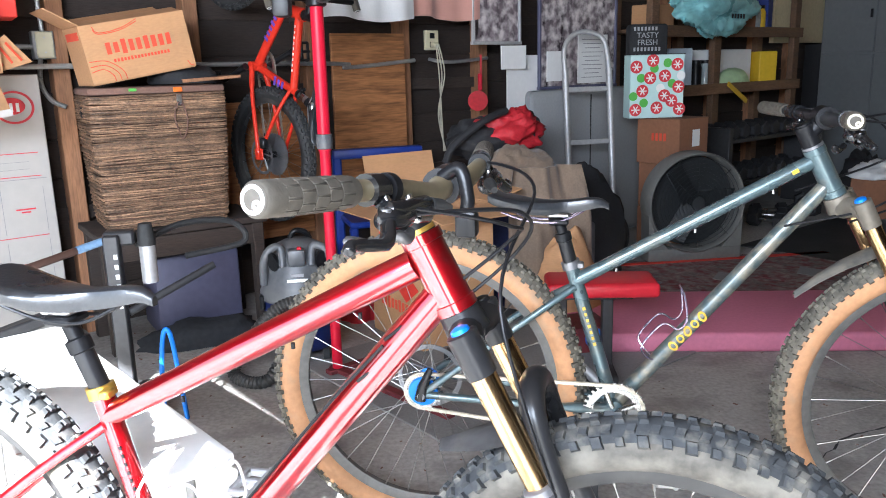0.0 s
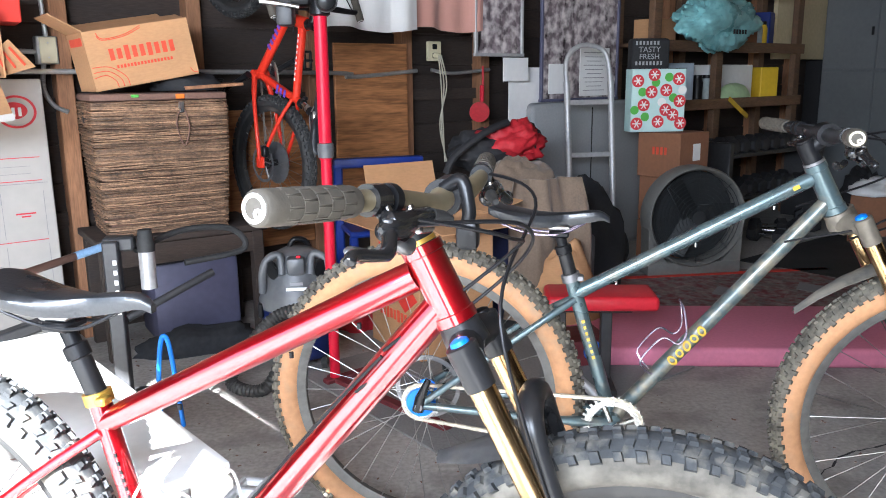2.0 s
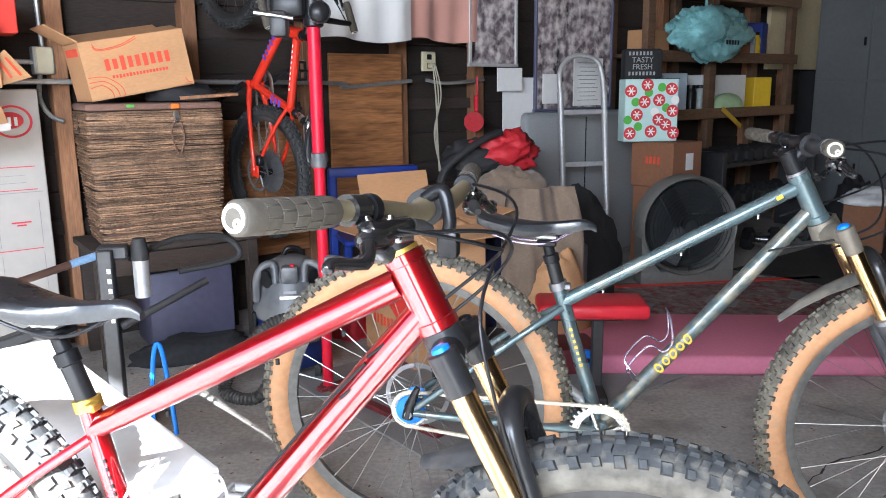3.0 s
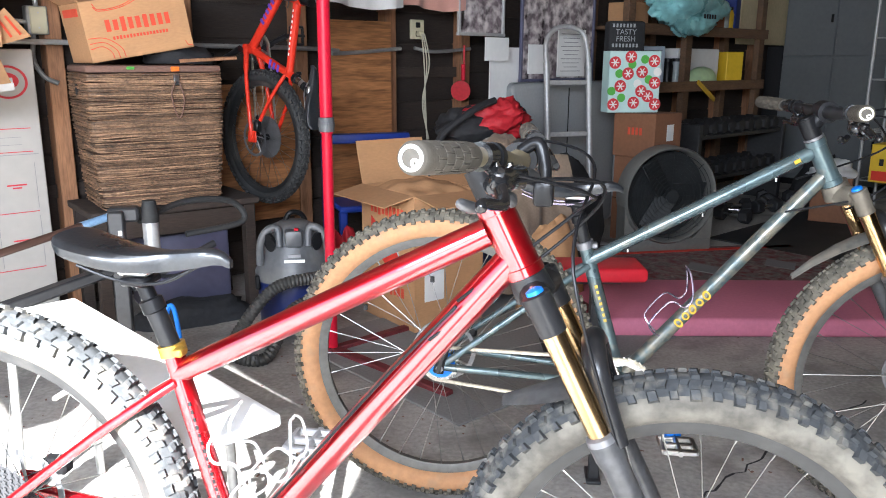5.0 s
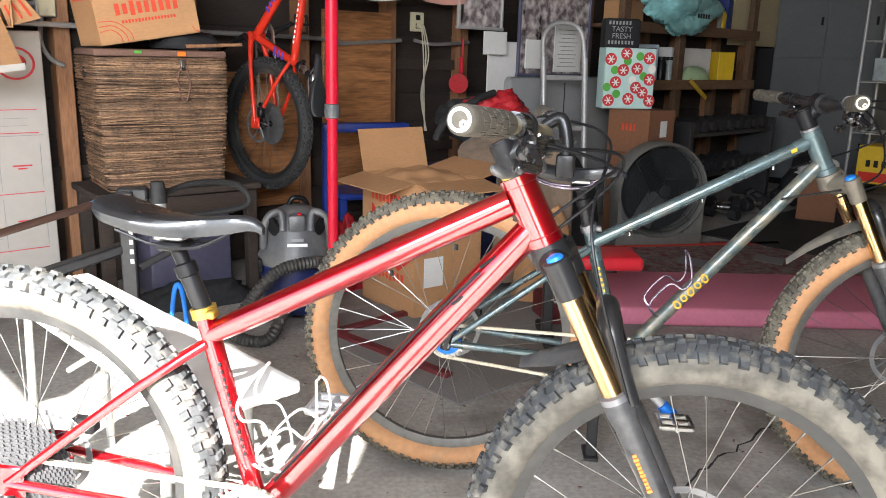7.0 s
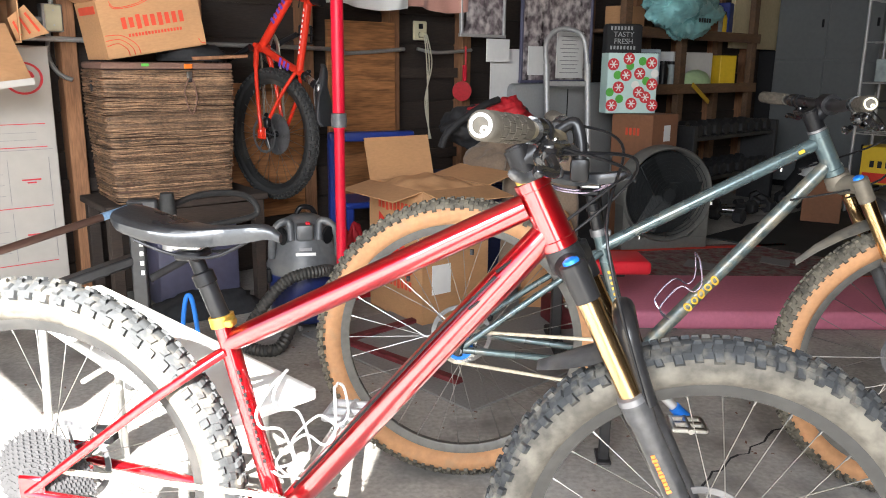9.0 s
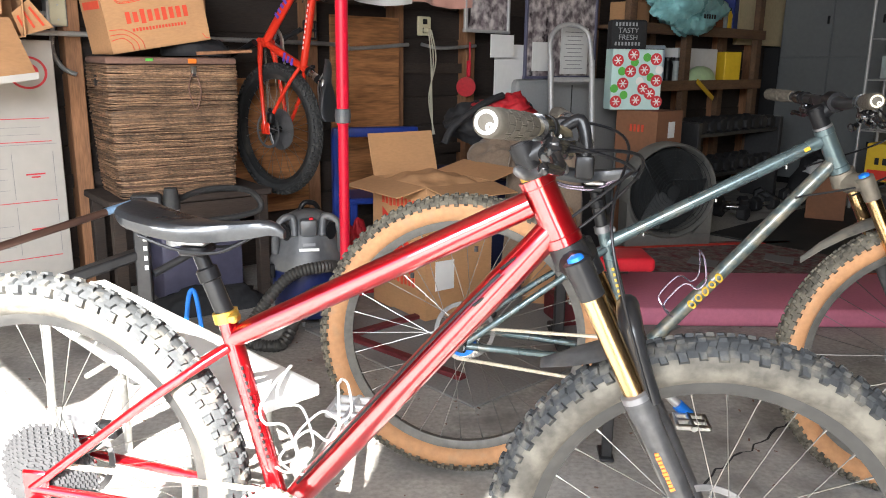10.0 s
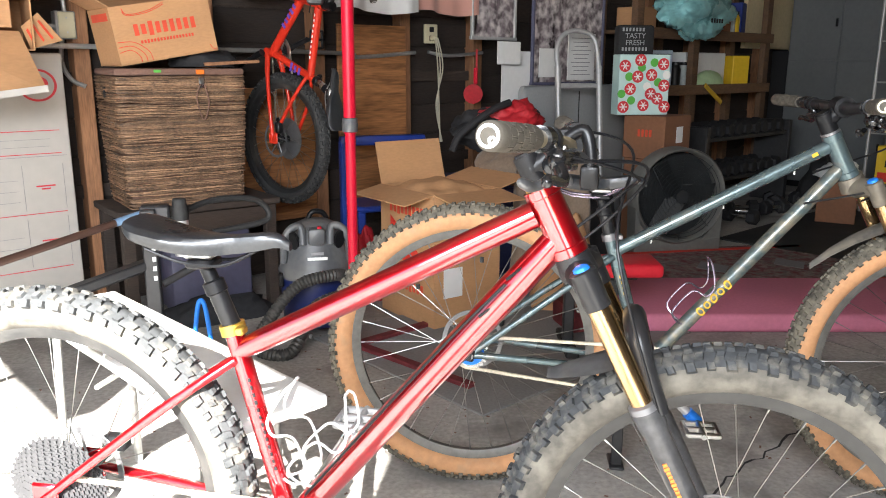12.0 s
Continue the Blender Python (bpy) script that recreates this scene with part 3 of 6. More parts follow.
    # fork and front wheel, turned about the steering axis
    steer = Matrix.Translation(X(hb)) @ Matrix.Rotation(radians(P.get("steer", 0)), 4, ax) @ Matrix.Translation(-X(hb))
    foot = X(fh)
    off = 0.063
    crown_mid = X(hb) - ax * 0.030
    fwd = Vector((ax.z, 0, -ax.x))
    # the legs run parallel to the steering axis, ahead of it by the offset
    leg_dir = ax
    leg_top = foot + leg_dir * ((crown_mid - foot).dot(leg_dir))
    bm = tube(B(), [X(hb) - ax * 0.001, X(hb) - ax * 0.034], [0.027, 0.03], 20)
    for s in (-1, 1):
        t0 = leg_top + Vector((0, s * off, 0))
        tube(bm, [crown_mid + Vector((0, s * 0.01, 0)), along(crown_mid, t0, 0.6), t0 - ax * 0.006], [0.023, 0.022, 0.022], 14)
        tube(bm, [t0 + ax * 0.014, t0 + ax * 0.012, t0 - ax * 0.045], [0.018, 0.0205, 0.0195], 18)
    fork = part("fork_crown", bm, P.get("crown", FORKBLACK), bike)
    fork.matrix_basis = steer
    L = (leg_top - foot).length
    seal = L * P.get("seal", 0.56)
    for s in (-1, 1):
        t0, f0 = leg_top + Vector((0, s * off, 0)), foot + Vector((0, s * off, 0))
        part("stanchion", tube(B(), [t0 - ax * 0.04, f0 + ax * (seal - 0.03)], 0.0172, 20), GOLD, fork)
        part("top_cap", tube(B(), [t0 + ax * 0.013, t0 + ax * 0.019, t0 + ax * 0.022], [0.013, 0.012, 0.006], 12), BLUEANO if s < 0 else BLACK, fork)
        bm = tube(B(), [f0 + ax * seal, f0 + ax * (seal - 0.004), f0 + ax * (seal - 0.03), f0 + ax * (seal - 0.045), f0 + ax * 0.16, f0 + ax * 0.03, f0 - ax * 0.022], [0.019, 0.0225, 0.0225, 0.0195, 0.019, 0.017, 0.013], 18)
        leg = part("lower_leg", bm, WORNBLACK, fork)
        tilt = Matrix.Rotation(math.atan2(ax.x, ax.z), 4, "Y")
        for q in range(10):
            part("decal", box(B(), (0, 0, 0), (0.006 if q % 4 else 0.0075, 0.003, 0.0048), 0, Matrix.Translation(f0 + ax * (0.158 + q * 0.0066) + Vector((-0.006, s * 0.0182, 0))) @ tilt), ORANGEDECAL, leg)
        part("decal_patch", box(B(), (0, 0, 0), (0.020, 0.004, 0.030), 0.001, Matrix.Translation(f0 + ax * 0.118 + Vector((-0.003, s * 0.0172, 0))) @ tilt), WHITE, leg, "white patch on the leg")
        part("decal_patch", box(B(), (0, 0, 0), (0.022, 0.004, 0.045), 0.001, Matrix.Translation(f0 + ax * 0.080 + Vector((0.001, s * 0.0170, 0))) @ tilt), ORANGEDECAL, leg, "orange patch on the leg")
        part("wiper_seal", tube(B(), [f0 + ax * (seal - 0.006), f0 + ax * (seal + 0.003), f0 + ax * (seal + 0.006)], [0.0230, 0.0225, 0.0185], 20), GUNMETAL, leg)
    bm = tube(B(), bezier([foot + ax * (seal - 0.02) + fwd * 0.018 + Vector((0, -off, 0)), foot + ax * (P["R"] + 0.035) + fwd * 0.03 + Vector((0, -0.048, 0)), foot + ax * (P["R"] + 0.06) + fwd * 0.034, foot + ax * (P["R"] + 0.035) + fwd * 0.03 + Vector((0, 0.048, 0)), foot + ax * (seal - 0.02) + fwd * 0.018 + Vector((0, off, 0))], 6), [0.013] * 5 + [0.015, 0.016, 0.017] + [0.0175] * 9 + [0.017, 0.016, 0.015] + [0.013] * 5, 12)
    part("fork_arch", bm, FORKBLACK, fork)
    wheel(bike, "front_wheel", fh, P["R"], P["w"], P["side"], P["knobs"], steer, 0.05, BLACK, tread_mat=P.get("tread", TREAD), rim_mat=P.get("rim", RIM))
    wheel(bike, "rear_wheel", rh, P.get("R_rear", P["R"]), P["w"], P["side"], P["knobs"], None, 0.05, P.get("hubmat", BLACK), tread_mat=P.get("tread", TREAD), rim_mat=P.get("rim", RIM))
    if P.get("guard"):
        c = foot
        bm = B()
        rows = []
        for i in range(9):
            t = radians(P["guard"][0] + (P["guard"][1] - P["guard"][0]) * i / 8)
            wd = 0.045 * math.sin(math.pi * (0.25 + 0.68 * i / 8))
            q = c + Vector((math.cos(t), 0, math.sin(t))) * (P["R"] + 0.020 + 0.032 * (i / 8) ** 2)
            rows.append([bm.verts.new(q + Vector((0, wd * s, -0.014 * s * s))) for s in (-1, -0.5, 0, 0.5, 1)])
        for a, b in zip(rows, rows[1:]):
            for j in range(4):
                bm.faces.new((a[j], a[j + 1], b[j + 1], b[j]))
        r = bmesh.ops.solidify(bm, geom=bm.faces[:], thickness=0.003)
        part("mudguard", bm, P.get("guard_mat", DUSTGUARD), fork, "dusty grey plastic mudguard")
    # cockpit
    st0, st1 = X(ht) + ax * 0.0, X(ht) + ax * 0.05
    bar_c = X(P["bar"])
    bm = tube(B(), [st0, st0 + ax * 0.008, st0 + ax * 0.009, st1], [0.0225, 0.020, 0.0165, 0.0165], 18)
    tube(bm, [st1 - ax * 0.02, along(st1 - ax * 0.02, bar_c, 0.25), along(st1 - ax * 0.02, bar_c, 0.95)], [0.021, 0.018, 0.019], 14)
    tube(bm, [st1 - ax * 0.045, st1 + ax * 0.003], 0.0205, 18)
    tube(bm, [bar_c + Vector((0, -0.024, 0)), bar_c + Vector((0, 0.024, 0))], 0.024, 18)
    stem = part("stem", bm, BLACK, bike)
    stem.matrix_basis = steer
    part("spacer", tube(B(), [st0 + ax * 0.001, st0 + ax * 0.007], 0.0228, 20), P["clamp"], stem)
    part("stem_cap", tube(B(), [st1 + ax * 0.002, st1 + ax * 0.007], 0.017, 16), BLACK, stem)
    if P.get("bracket"):
        bm = tube(B(), bezier([bar_c + Vector((0.002, -0.026, 0.012)), bar_c + Vector((0.026, -0.03, 0.024)), bar_c + Vector((0.036, -0.036, -0.01)), bar_c + Vector((0.034, -0.038, -0.028))], 6), 0.0085, 12)
        box(bm, bar_c + Vector((0.035, -0.038, -0.041)), (0.027, 0.022, 0.034), 0.006, seg=2)
        part("lamp_bracket", bm, BLACK, stem, "curved black plastic lamp bracket")
    hw, rise, back = P["half"], P["rise"], P["back"]
    rp = {}
    for s in (-1, 1):
        rp[s] = [bar_c + Vector((0, s * 0.03, 0)), bar_c + Vector((0, s * 0.07, 0.0)), bar_c + Vector((-0.008, s * 0.16, rise * 0.45)), bar_c + Vector((-back * 0.35, s * 0.22, rise * 0.68)), bar_c + Vector((-back, s * hw, rise + 0.004))]
    far = Vector(P.get("far", (0, 0, 0)))
    for i, k in enumerate((0.08, 0.18, 0.45, 0.6, 1.0)):
        rp[1][i] = rp[1][i] + far * k
    line = bezier(list(reversed(rp[-1])), 6) + bezier(rp[1], 6)
    n = len(line)
    bar = part("handlebar", tube(B(), line, [0.0112 + 0.0048 * max(0, 1 - abs(i - n / 2) / (n * 0.28)) for i in range(n)], 16), P["bar_mat"], bike)
    bar.matrix_basis = steer
    for s in (-1, 1):
        e = rp[s][-1]
        d = (rp[s][-2] - e).normalized()
        g = [(0.0, 0.0142), (0.002, 0.0158), (0.012, 0.0162), (0.05, 0.0155), (0.09, 0.0152), (0.12, 0.0154), (0.130, 0.0156), (0.134, 0.0145)]
        grip = part("grip", tube(B(), [e + d * (q[0] - 0.006) for q in g], [q[1] for q in g], 24), GRIP, bar, "dusty brown ribbed rubber grip")
        rot = d.to_track_quat("Z", "Y").to_matrix().to_4x4()
        em = Matrix.Translation(e) @ rot
        bm = B()
        for i in range(9):
            for k in range(5):
                t = 2 * math.pi * (i + 0.5 * (k % 2)) / 9
                box(bm, (0.0150, 0, 0.027 + 0.0195 * k), (0.0016, 0.0101, 0.0186), 0.0006, em @ Matrix.Rotation(t, 4, "Z"))
        part("grip_rib", bm, GRIP, grip)
        bm = B()
        for k in range(14):
            t = -2.2 + 0.045 * k
            box(bm, (0.0161, 0, 0.066), (0.0012, 0.0005, 0.062), 0, em @ Matrix.Rotation(t, 4, "Z"))
        for k in range(11):
            for q in range(7):
                box(bm, (0.0161, 0, 0.036 + 0.006 * k), (0.0012, 0.0018, 0.0006), 0, em @ Matrix.Rotation(-2.2 + 0.09 * q + 0.045, 4, "Z"))
        part("grip_mesh", bm, GRIP, grip)
        part("end_cap", lathe(B(), [(0.0005, -0.0082), (0.0125, -0.0080), (0.0140, -0.0068), (0.0145, -0.0045)], 28, axis="Z", m=em), GRIP, grip)
        part("end_ring", lathe(B(), [(0.0090, -0.0086), (0.0122, -0.0085), (0.0126, -0.0078), (0.0090, -0.0078)], 36, closed=True, axis="Z", m=em), P.get("ring", WHITE), grip)
        part("end_mark", lathe(B(), [(0.0016, -0.0088), (0.0044, -0.0087), (0.0046, -0.0078), (0.0016, -0.0078)], 24, closed=True, axis="Z", m=em @ Matrix.Translation((-0.0044, -0.0044, 0))), P.get("ring", WHITE), grip)
        # brake lever: clamp, body and blade
        q = e + d * 0.165
        fwdv = Vector((0.64, 0, -0.77))
        bm = tube(B(), [q - d * 0.012, q + d * 0.012], 0.0165, 16)
        tube(bm, [q + fwdv * 0.012, q + fwdv * 0.034 + d * 0.01], 0.009, 10)
        tube(bm, bezier([q + fwdv * 0.034 - d * 0.028, q + fwdv * 0.036 + d * 0.01, q + fwdv * 0.026 + d * 0.07], 5), [0.002, 0.008] + [0.011] * 4 + [0.0085] * 4 + [0.004], 12)
        body = part("brake_body", bm, GLOSSBLACK, bar)
        bm = tube(B(), bezier([q + fwdv * 0.04 - d * 0.018, q + fwdv * 0.062 - d * 0.05, q + fwdv * 0.058 - d * 0.098, q + fwdv * 0.066 - d * 0.112], 6), [0.008] * 7 + [0.0062] * 10 + [0.005, 0.002], 10)
        part("brake_lever", bm, GLOSSBLACK, body)
        low = Vector((0.010, 0, -0.030))
        bm = tube(B(), [q + d * k + low * f for k, f in ((-0.006, 1.0), (-0.003, 1.02), (0.008, 1.05), (0.026, 1.05), (0.044, 0.98), (0.054, 0.9), (0.058, 0.88))], [0.003, 0.0095, 0.0135, 0.0145, 0.0120, 0.0075, 0.003], 16)
        tube(bm, [q + d * 0.022 + low * 0.2, q + d * 0.024 + low * 0.7], [0.008, 0.010], 12)
        pod = part("shifter" if s < 0 else "dropper_remote", bm, GLOSSBLACK, body)
        part("pod_cover", lathe(B(), [(0.0005, -0.004), (0.007, -0.0035), (0.0088, -0.001), (0.009, 0.003)], 18, axis="Z", m=Matrix.Translation(q + d * 0.022 + low * 1.05 + Vector((-0.002, -0.0125 if s < 0 else 0.0125, -0.004))) @ pose(0, 0, 0, -90 if s < 0 else 90, 0, 0)), RUBBER, pod)
        part("reservoir", tube(B(), [q + fwdv * 0.03 - d * 0.014 + Vector((0, 0, 0.004)), q + fwdv * 0.03 - d * 0.010 + Vector((0, 0, 0.004)), q + fwdv * 0.03 + d * 0.005, q + fwdv * 0.025 + d * 0.075, q + fwdv * 0.024 + d * 0.085], [0.003, 0.0095, 0.0125, 0.0105, 0.006], 14), GLOSSBLACK, body)
        part("pivot_bolt", tube(B(), [q + fwdv * 0.038 - d * 0.018 + Vector((0, 0, -0.012)), q + fwdv * 0.038 - d * 0.018 + Vector((0, 0, 0.012))], 0.0055, 10), GUNMETAL, body)
        part("clamp_band", tube(B(), [q + d * 0.022, q + d * 0.034], 0.0165, 16), BLACK, body)
        hose0 = q + fwdv * 0.026 + d * 0.084
        part("hose_nut", tube(B(), [hose0, hose0 + d * 0.018 + Vector((0.004, 0, -0.002)), hose0 + d * 0.03 + Vector((0.008, 0, -0.005))], [0.0085, 0.0075, 0.0045], 12), RUBBER, body)
        for dz, dd in ((0.013, 0.0), (0.012, 0.045), (-0.012, 0.022)):
            part("bolt", tube(B(), [q + fwdv * 0.03 + d * dd + Vector((-0.004, 0, dz * 0.9)), q + fwdv * 0.03 + d * dd + Vector((-0.006, 0, dz * 1.35))], [0.005, 0.0042], 10), STEEL, body)
        if s < 0:
            part("thumb_paddle", tube(B(), bezier([q + d * 0.03 + Vector((0.0, 0, -0.05)), q + d * 0.01 + Vector((-0.012, 0, -0.058)), q - d * 0.02 + Vector((-0.02, 0, -0.05))], 5), [0.0065] * 6 + [0.0075, 0.0075, 0.007, 0.006, 0.002], 10), P.get("lever", GLOSSBLACK), body)
            part("release_paddle", tube(B(), bezier([q + d * 0.03 + Vector((0.022, 0, -0.045)), q + d * 0.008 + Vector((0.03, 0, -0.05)), q - d * 0.012 + Vector((0.03, 0, -0.042))], 5), [0.006] * 9 + [0.005, 0.002], 10), P.get("lever", GLOSSBLACK), body)
            part("barrel_adjuster", tube(B(), [q + d * 0.06 + Vector((0.014, 0, -0.032)), q + d * 0.082 + Vector((0.016, 0, -0.032))], 0.0065, 10), STEEL, body)
    for i, (a, b, c, e) in enumerate(P["cables"]):
        part("cable", tube(B(), bezier([a, b, c, e], 10), 0.0024, 8), BLACK, bike)
    # drivetrain
    cr = P["crank"]
    bm = lathe(B(), [(0.066, -0.049), (0.066, -0.046), (0.05, -0.046), (0.05, -0.049)], 48, closed=True)
    for i in range(32):
        knobm = Matrix.Rotation(2 * math.pi * i / 32, 4, "Y")
        box(bm, (0.069, -0.0475, 0), (0.008, 0.003, 0.006), 0, knobm)
    for i in range(4):
        t = i * math.pi / 2 + 0.4
        tube(bm, [(0.012 * math.cos(t), -0.047, 0.012 * math.sin(t)), (0.054 * math.cos(t), -0.047, 0.054 * math.sin(t))], 0.006, 6)
    bmesh.ops.transform(bm, matrix=Matrix.Translation(X(bb)), verts=bm.verts)
    part("chainring", bm, STEEL, bike)
    for s in (-1, 1):
        cd = Vector((math.cos(cr), 0, math.sin(cr))) * (1 if s < 0 else -1)
        arm = part("crank_arm", tube(B(), [X(bb, s * 0.06), X(bb, s * 0.066) + cd * 0.09, X(bb, s * 0.075) + cd * 0.17], [0.016, 0.012, 0.012], 12), P.get("crank_mat", STEEL), bike)
        pc = X(bb, s * 0.075) + cd * 0.17
        bm = tube(B(), [pc, pc + Vector((0, s * 0.1, 0))], 0.007, 10)
        for dx in (-0.038, 0.038):
            box(bm, pc + Vector((dx, s * 0.056, 0)), (0.012, 0.075, 0.014), 0.003)
        for dy in (0.022, 0.056, 0.09):
            box(bm, pc + Vector((0, s * dy, 0)), (0.08, 0.012, 0.013), 0.003)
        part("pedal", bm, P.get("pedal", ALU), arm)
        if P.get("boot"):
            part("crank_boot", tube(B(), [pc - cd * 0.03, pc + cd * 0.012], 0.0155, 12), BLUEANO, arm)
    if P.get("single"):
        bm = lathe(B(), [(0.030, -0.049), (0.042, -0.049), (0.042, -0.046), (0.030, -0.046)], 40, closed=True, m=Matrix.Translation(X(rh)))
        for i in range(22):
            box(bm, (0.044, -0.0475, 0), (0.006, 0.003, 0.005), 0, Matrix.Translation(X(rh)) @ Matrix.Rotation(2 * math.pi * i / 22, 4, "Y"))
        part("sprocket", bm, STEEL, bike)
        part("axle_bolt", tube(B(), [X(rh, -0.07), X(rh, -0.084)], [0.011, 0.009], 12), GUNMETAL, bike)
        part("dropout_plate", tube(B(), [X(rh, -0.072) + Vector((-0.004, 0, -0.012)), X(rh, -0.072) + Vector((0.003, 0, 0.02)), X(rh, -0.07) + Vector((0.022, 0, 0.065))], [0.014, 0.013, 0.007], 10), FORKBLACK, bike)
    else:
        for i in range(11):
            r, y = 0.072 * (1 - i / 10) ** 0.8 + 0.022, -0.020 - 0.0041 * i
            bm = lathe(B(), [(0.017, y + 0.0008), (r, y + 0.0008), (r, y - 0.0008), (0.017, y - 0.0008)], 36, closed=True, m=Matrix.Translation(X(rh)))
            k = max(12, round(r * 460))
            for q in range(k):
                box(bm, (r + 0.0015, y, 0), (0.006, 0.0016, 0.0055), 0, Matrix.Translation(X(rh)) @ Matrix.Rotation(2 * math.pi * q / k, 4, "Y"))
            if i == 0:
                cassette = part("cassette", bm, P.get("cog", GUNMETAL), bike)
            else:
                part("sprocket", bm, P.get("cog", GUNMETAL), cassette)
    if P.get("hubmat"):
        part("blue_lockring", lathe(B(), [(0.010, -0.056), (0.034, -0.054), (0.036, -0.050), (0.010, -0.049)], 36, closed=True, m=Matrix.Translation(X(rh))), BLUEANO, bike)
    # chain: upper run, round the ring, lower run over the jockey wheels
    jx = Vector((rh[0] + 0.03, -0.045, rh[1] - 0.062))
    jl = Vector((rh[0] + 0.075, -0.045, rh[1] - 0.098))
    loop = [Vector((rh[0], -0.045, rh[1] + 0.036))] + [X(bb, -0.0475) + Vector((0.067 * math.cos(t), 0, 0.067 * math.sin(t))) for t in [radians(95 - 20 * i) for i in range(10)]] + [jl + Vector((0, 0, -0.018)), jl + Vector((-0.018, 0, 0.01)), jx + Vector((0.02, 0, 0)), jx + Vector((0.0, 0, 0.018)), Vector((rh[0] - 0.036, -0.045, rh[1]))]
    if P.get("single"):
        loop = [X(bb, -0.0475) + Vector((0.067 * math.cos(t), 0, 0.067 * math.sin(t))) for t in [radians(95 - 19 * i) for i in range(11)]] + [X(rh, -0.0475) + Vector((0.044 * math.cos(t), 0, 0.044 * math.sin(t))) for t in [radians(272 - 18 * i) for i in range(11)]]
    tot = []
    for p, q in zip(loop, loop[1:] + loop[:1]):
        k = max(1, round((q - p).length / 0.0127))
        tot += [(along(p, q, i / k), along(p, q, (i + 1) / k)) for i in range(k)]
    bm = B()
    for i, (p, q) in enumerate(tot):
        dd = q - p
        mm = Matrix.Translation((p + q) / 2) @ Matrix.Rotation(-math.atan2(dd.z, dd.x), 4, "Y")
        wy = 0.0032 if i % 2 else 0.0023
        for sy in (-1, 1):
            box(bm, (0, sy * wy, 0), (dd.length * 1.25, 0.001, 0.0075), 0, mm)
        box(bm, (dd.length / 2, 0, 0), (0.0045, 0.006, 0.0045), 0, mm)
    part("chain", bm, CHAIN, bike)
    if not P.get("single"):
        bm = tube(B(), bezier([X(rh, -0.075) + Vector((0.004, 0, -0.02)), X(rh, -0.085) + Vector((0.01, 0, -0.05)), jx + Vector((0, -0.012, 0))], 5), 0.012, 10)
        for c in (jx, jl):
            disc(bm, 0.019, 0.006, 0, 14, Matrix.Translation(c))
        tube(bm, [jx + Vector((0, -0.008, 0)), jl + Vector((0, -0.008, 0))], 0.008, 8)
        part("rear_derailleur", bm, BLACK, bike)
    box_m = Matrix.Translation(X(rh, 0.07) + Vector((0.06, 0, 0.05)))
    part("brake_caliper", box(B(), (0, 0, 0), (0.05, 0.03, 0.03), 0.006, box_m), BLACK, bike)
    # frame furniture
    for cage in P.get("cages", ()):
        p, q, up, mat = cage
        p, q = X(p), X(q)
        d = (q - p).normalized()
        nrm = Vector((-d.z, 0, d.x)) * up
        r = 0.037
        bm = B()
        tube(bm, [p + nrm * 0.004, q + nrm * 0.004], 0.0045, 8)
        for s in (-1, 1):
            side = Vector((0, s * r, 0))
            tube(bm, bezier([p + nrm * 0.004 + d * 0.02, p + nrm * 0.004 - d * 0.006, p + nrm * 0.030 + side * 0.55 - d * 0.014, p + nrm * 0.062 + side * 0.95 - d * 0.006, p + nrm * 0.070 + side + d * 0.016, p + nrm * 0.068 + side + d * 0.062, p + nrm * 0.058 + side + d * 0.078, p + nrm * 0.032 + side + d * 0.082, p + nrm * 0.026 + side + d * 0.098, p + nrm * 0.034 + side + d * 0.118, p + nrm * 0.066 + side * 0.7 + d * 0.150, p + nrm * 0.080 + side * 0.3 + d * 0.158, p + nrm * 0.080 + d * 0.158], 6), 0.0023, 8)
        part("bottle_cage", bm, mat, bike)
    for nm, p, q, count, size, mat, y in P.get("decals", ()):
        p, q = X(p), X(q)
        dd = q - p
        ang = math.atan2(dd.z, dd.x)
        for i in range(count):
            c = along(p, q, (i + 0.5) / count)
            hgt = size * (1.0 if i % 3 else 1.25)
            if nm == "down_tube_decal":
                part(nm, lathe(B(), [(size * 0.28, -0.001), (size * 0.50, -0.001), (size * 0.50, 0.001), (size * 0.28, 0.001)], 16, closed=True, m=Matrix.Translation(c + Vector((0, y, 0))) @ Matrix.Rotation(-ang + 0.3 * (i % 3), 4, "Y") @ Matrix.Diagonal((0.85, 1, 1.0 if i % 2 else 1.25, 1))), mat, bike)
                continue
            part(nm, box(B(), (0, 0, 0), (dd.length / count * 0.5, 0.002, hgt), 0, Matrix.Translation(c + Vector((0, y, 0))) @ Matrix.Rotation(-ang, 4, "Y")), mat, bike)
    for p in P.get("bosses", ()):
        part("cable_guide", tube(B(), [X(p), X(p) + Vector((0, 0, -0.008))], 0.0032, 8), BLACK if P["paint"] == RED else STEEL, bike)
    return bike


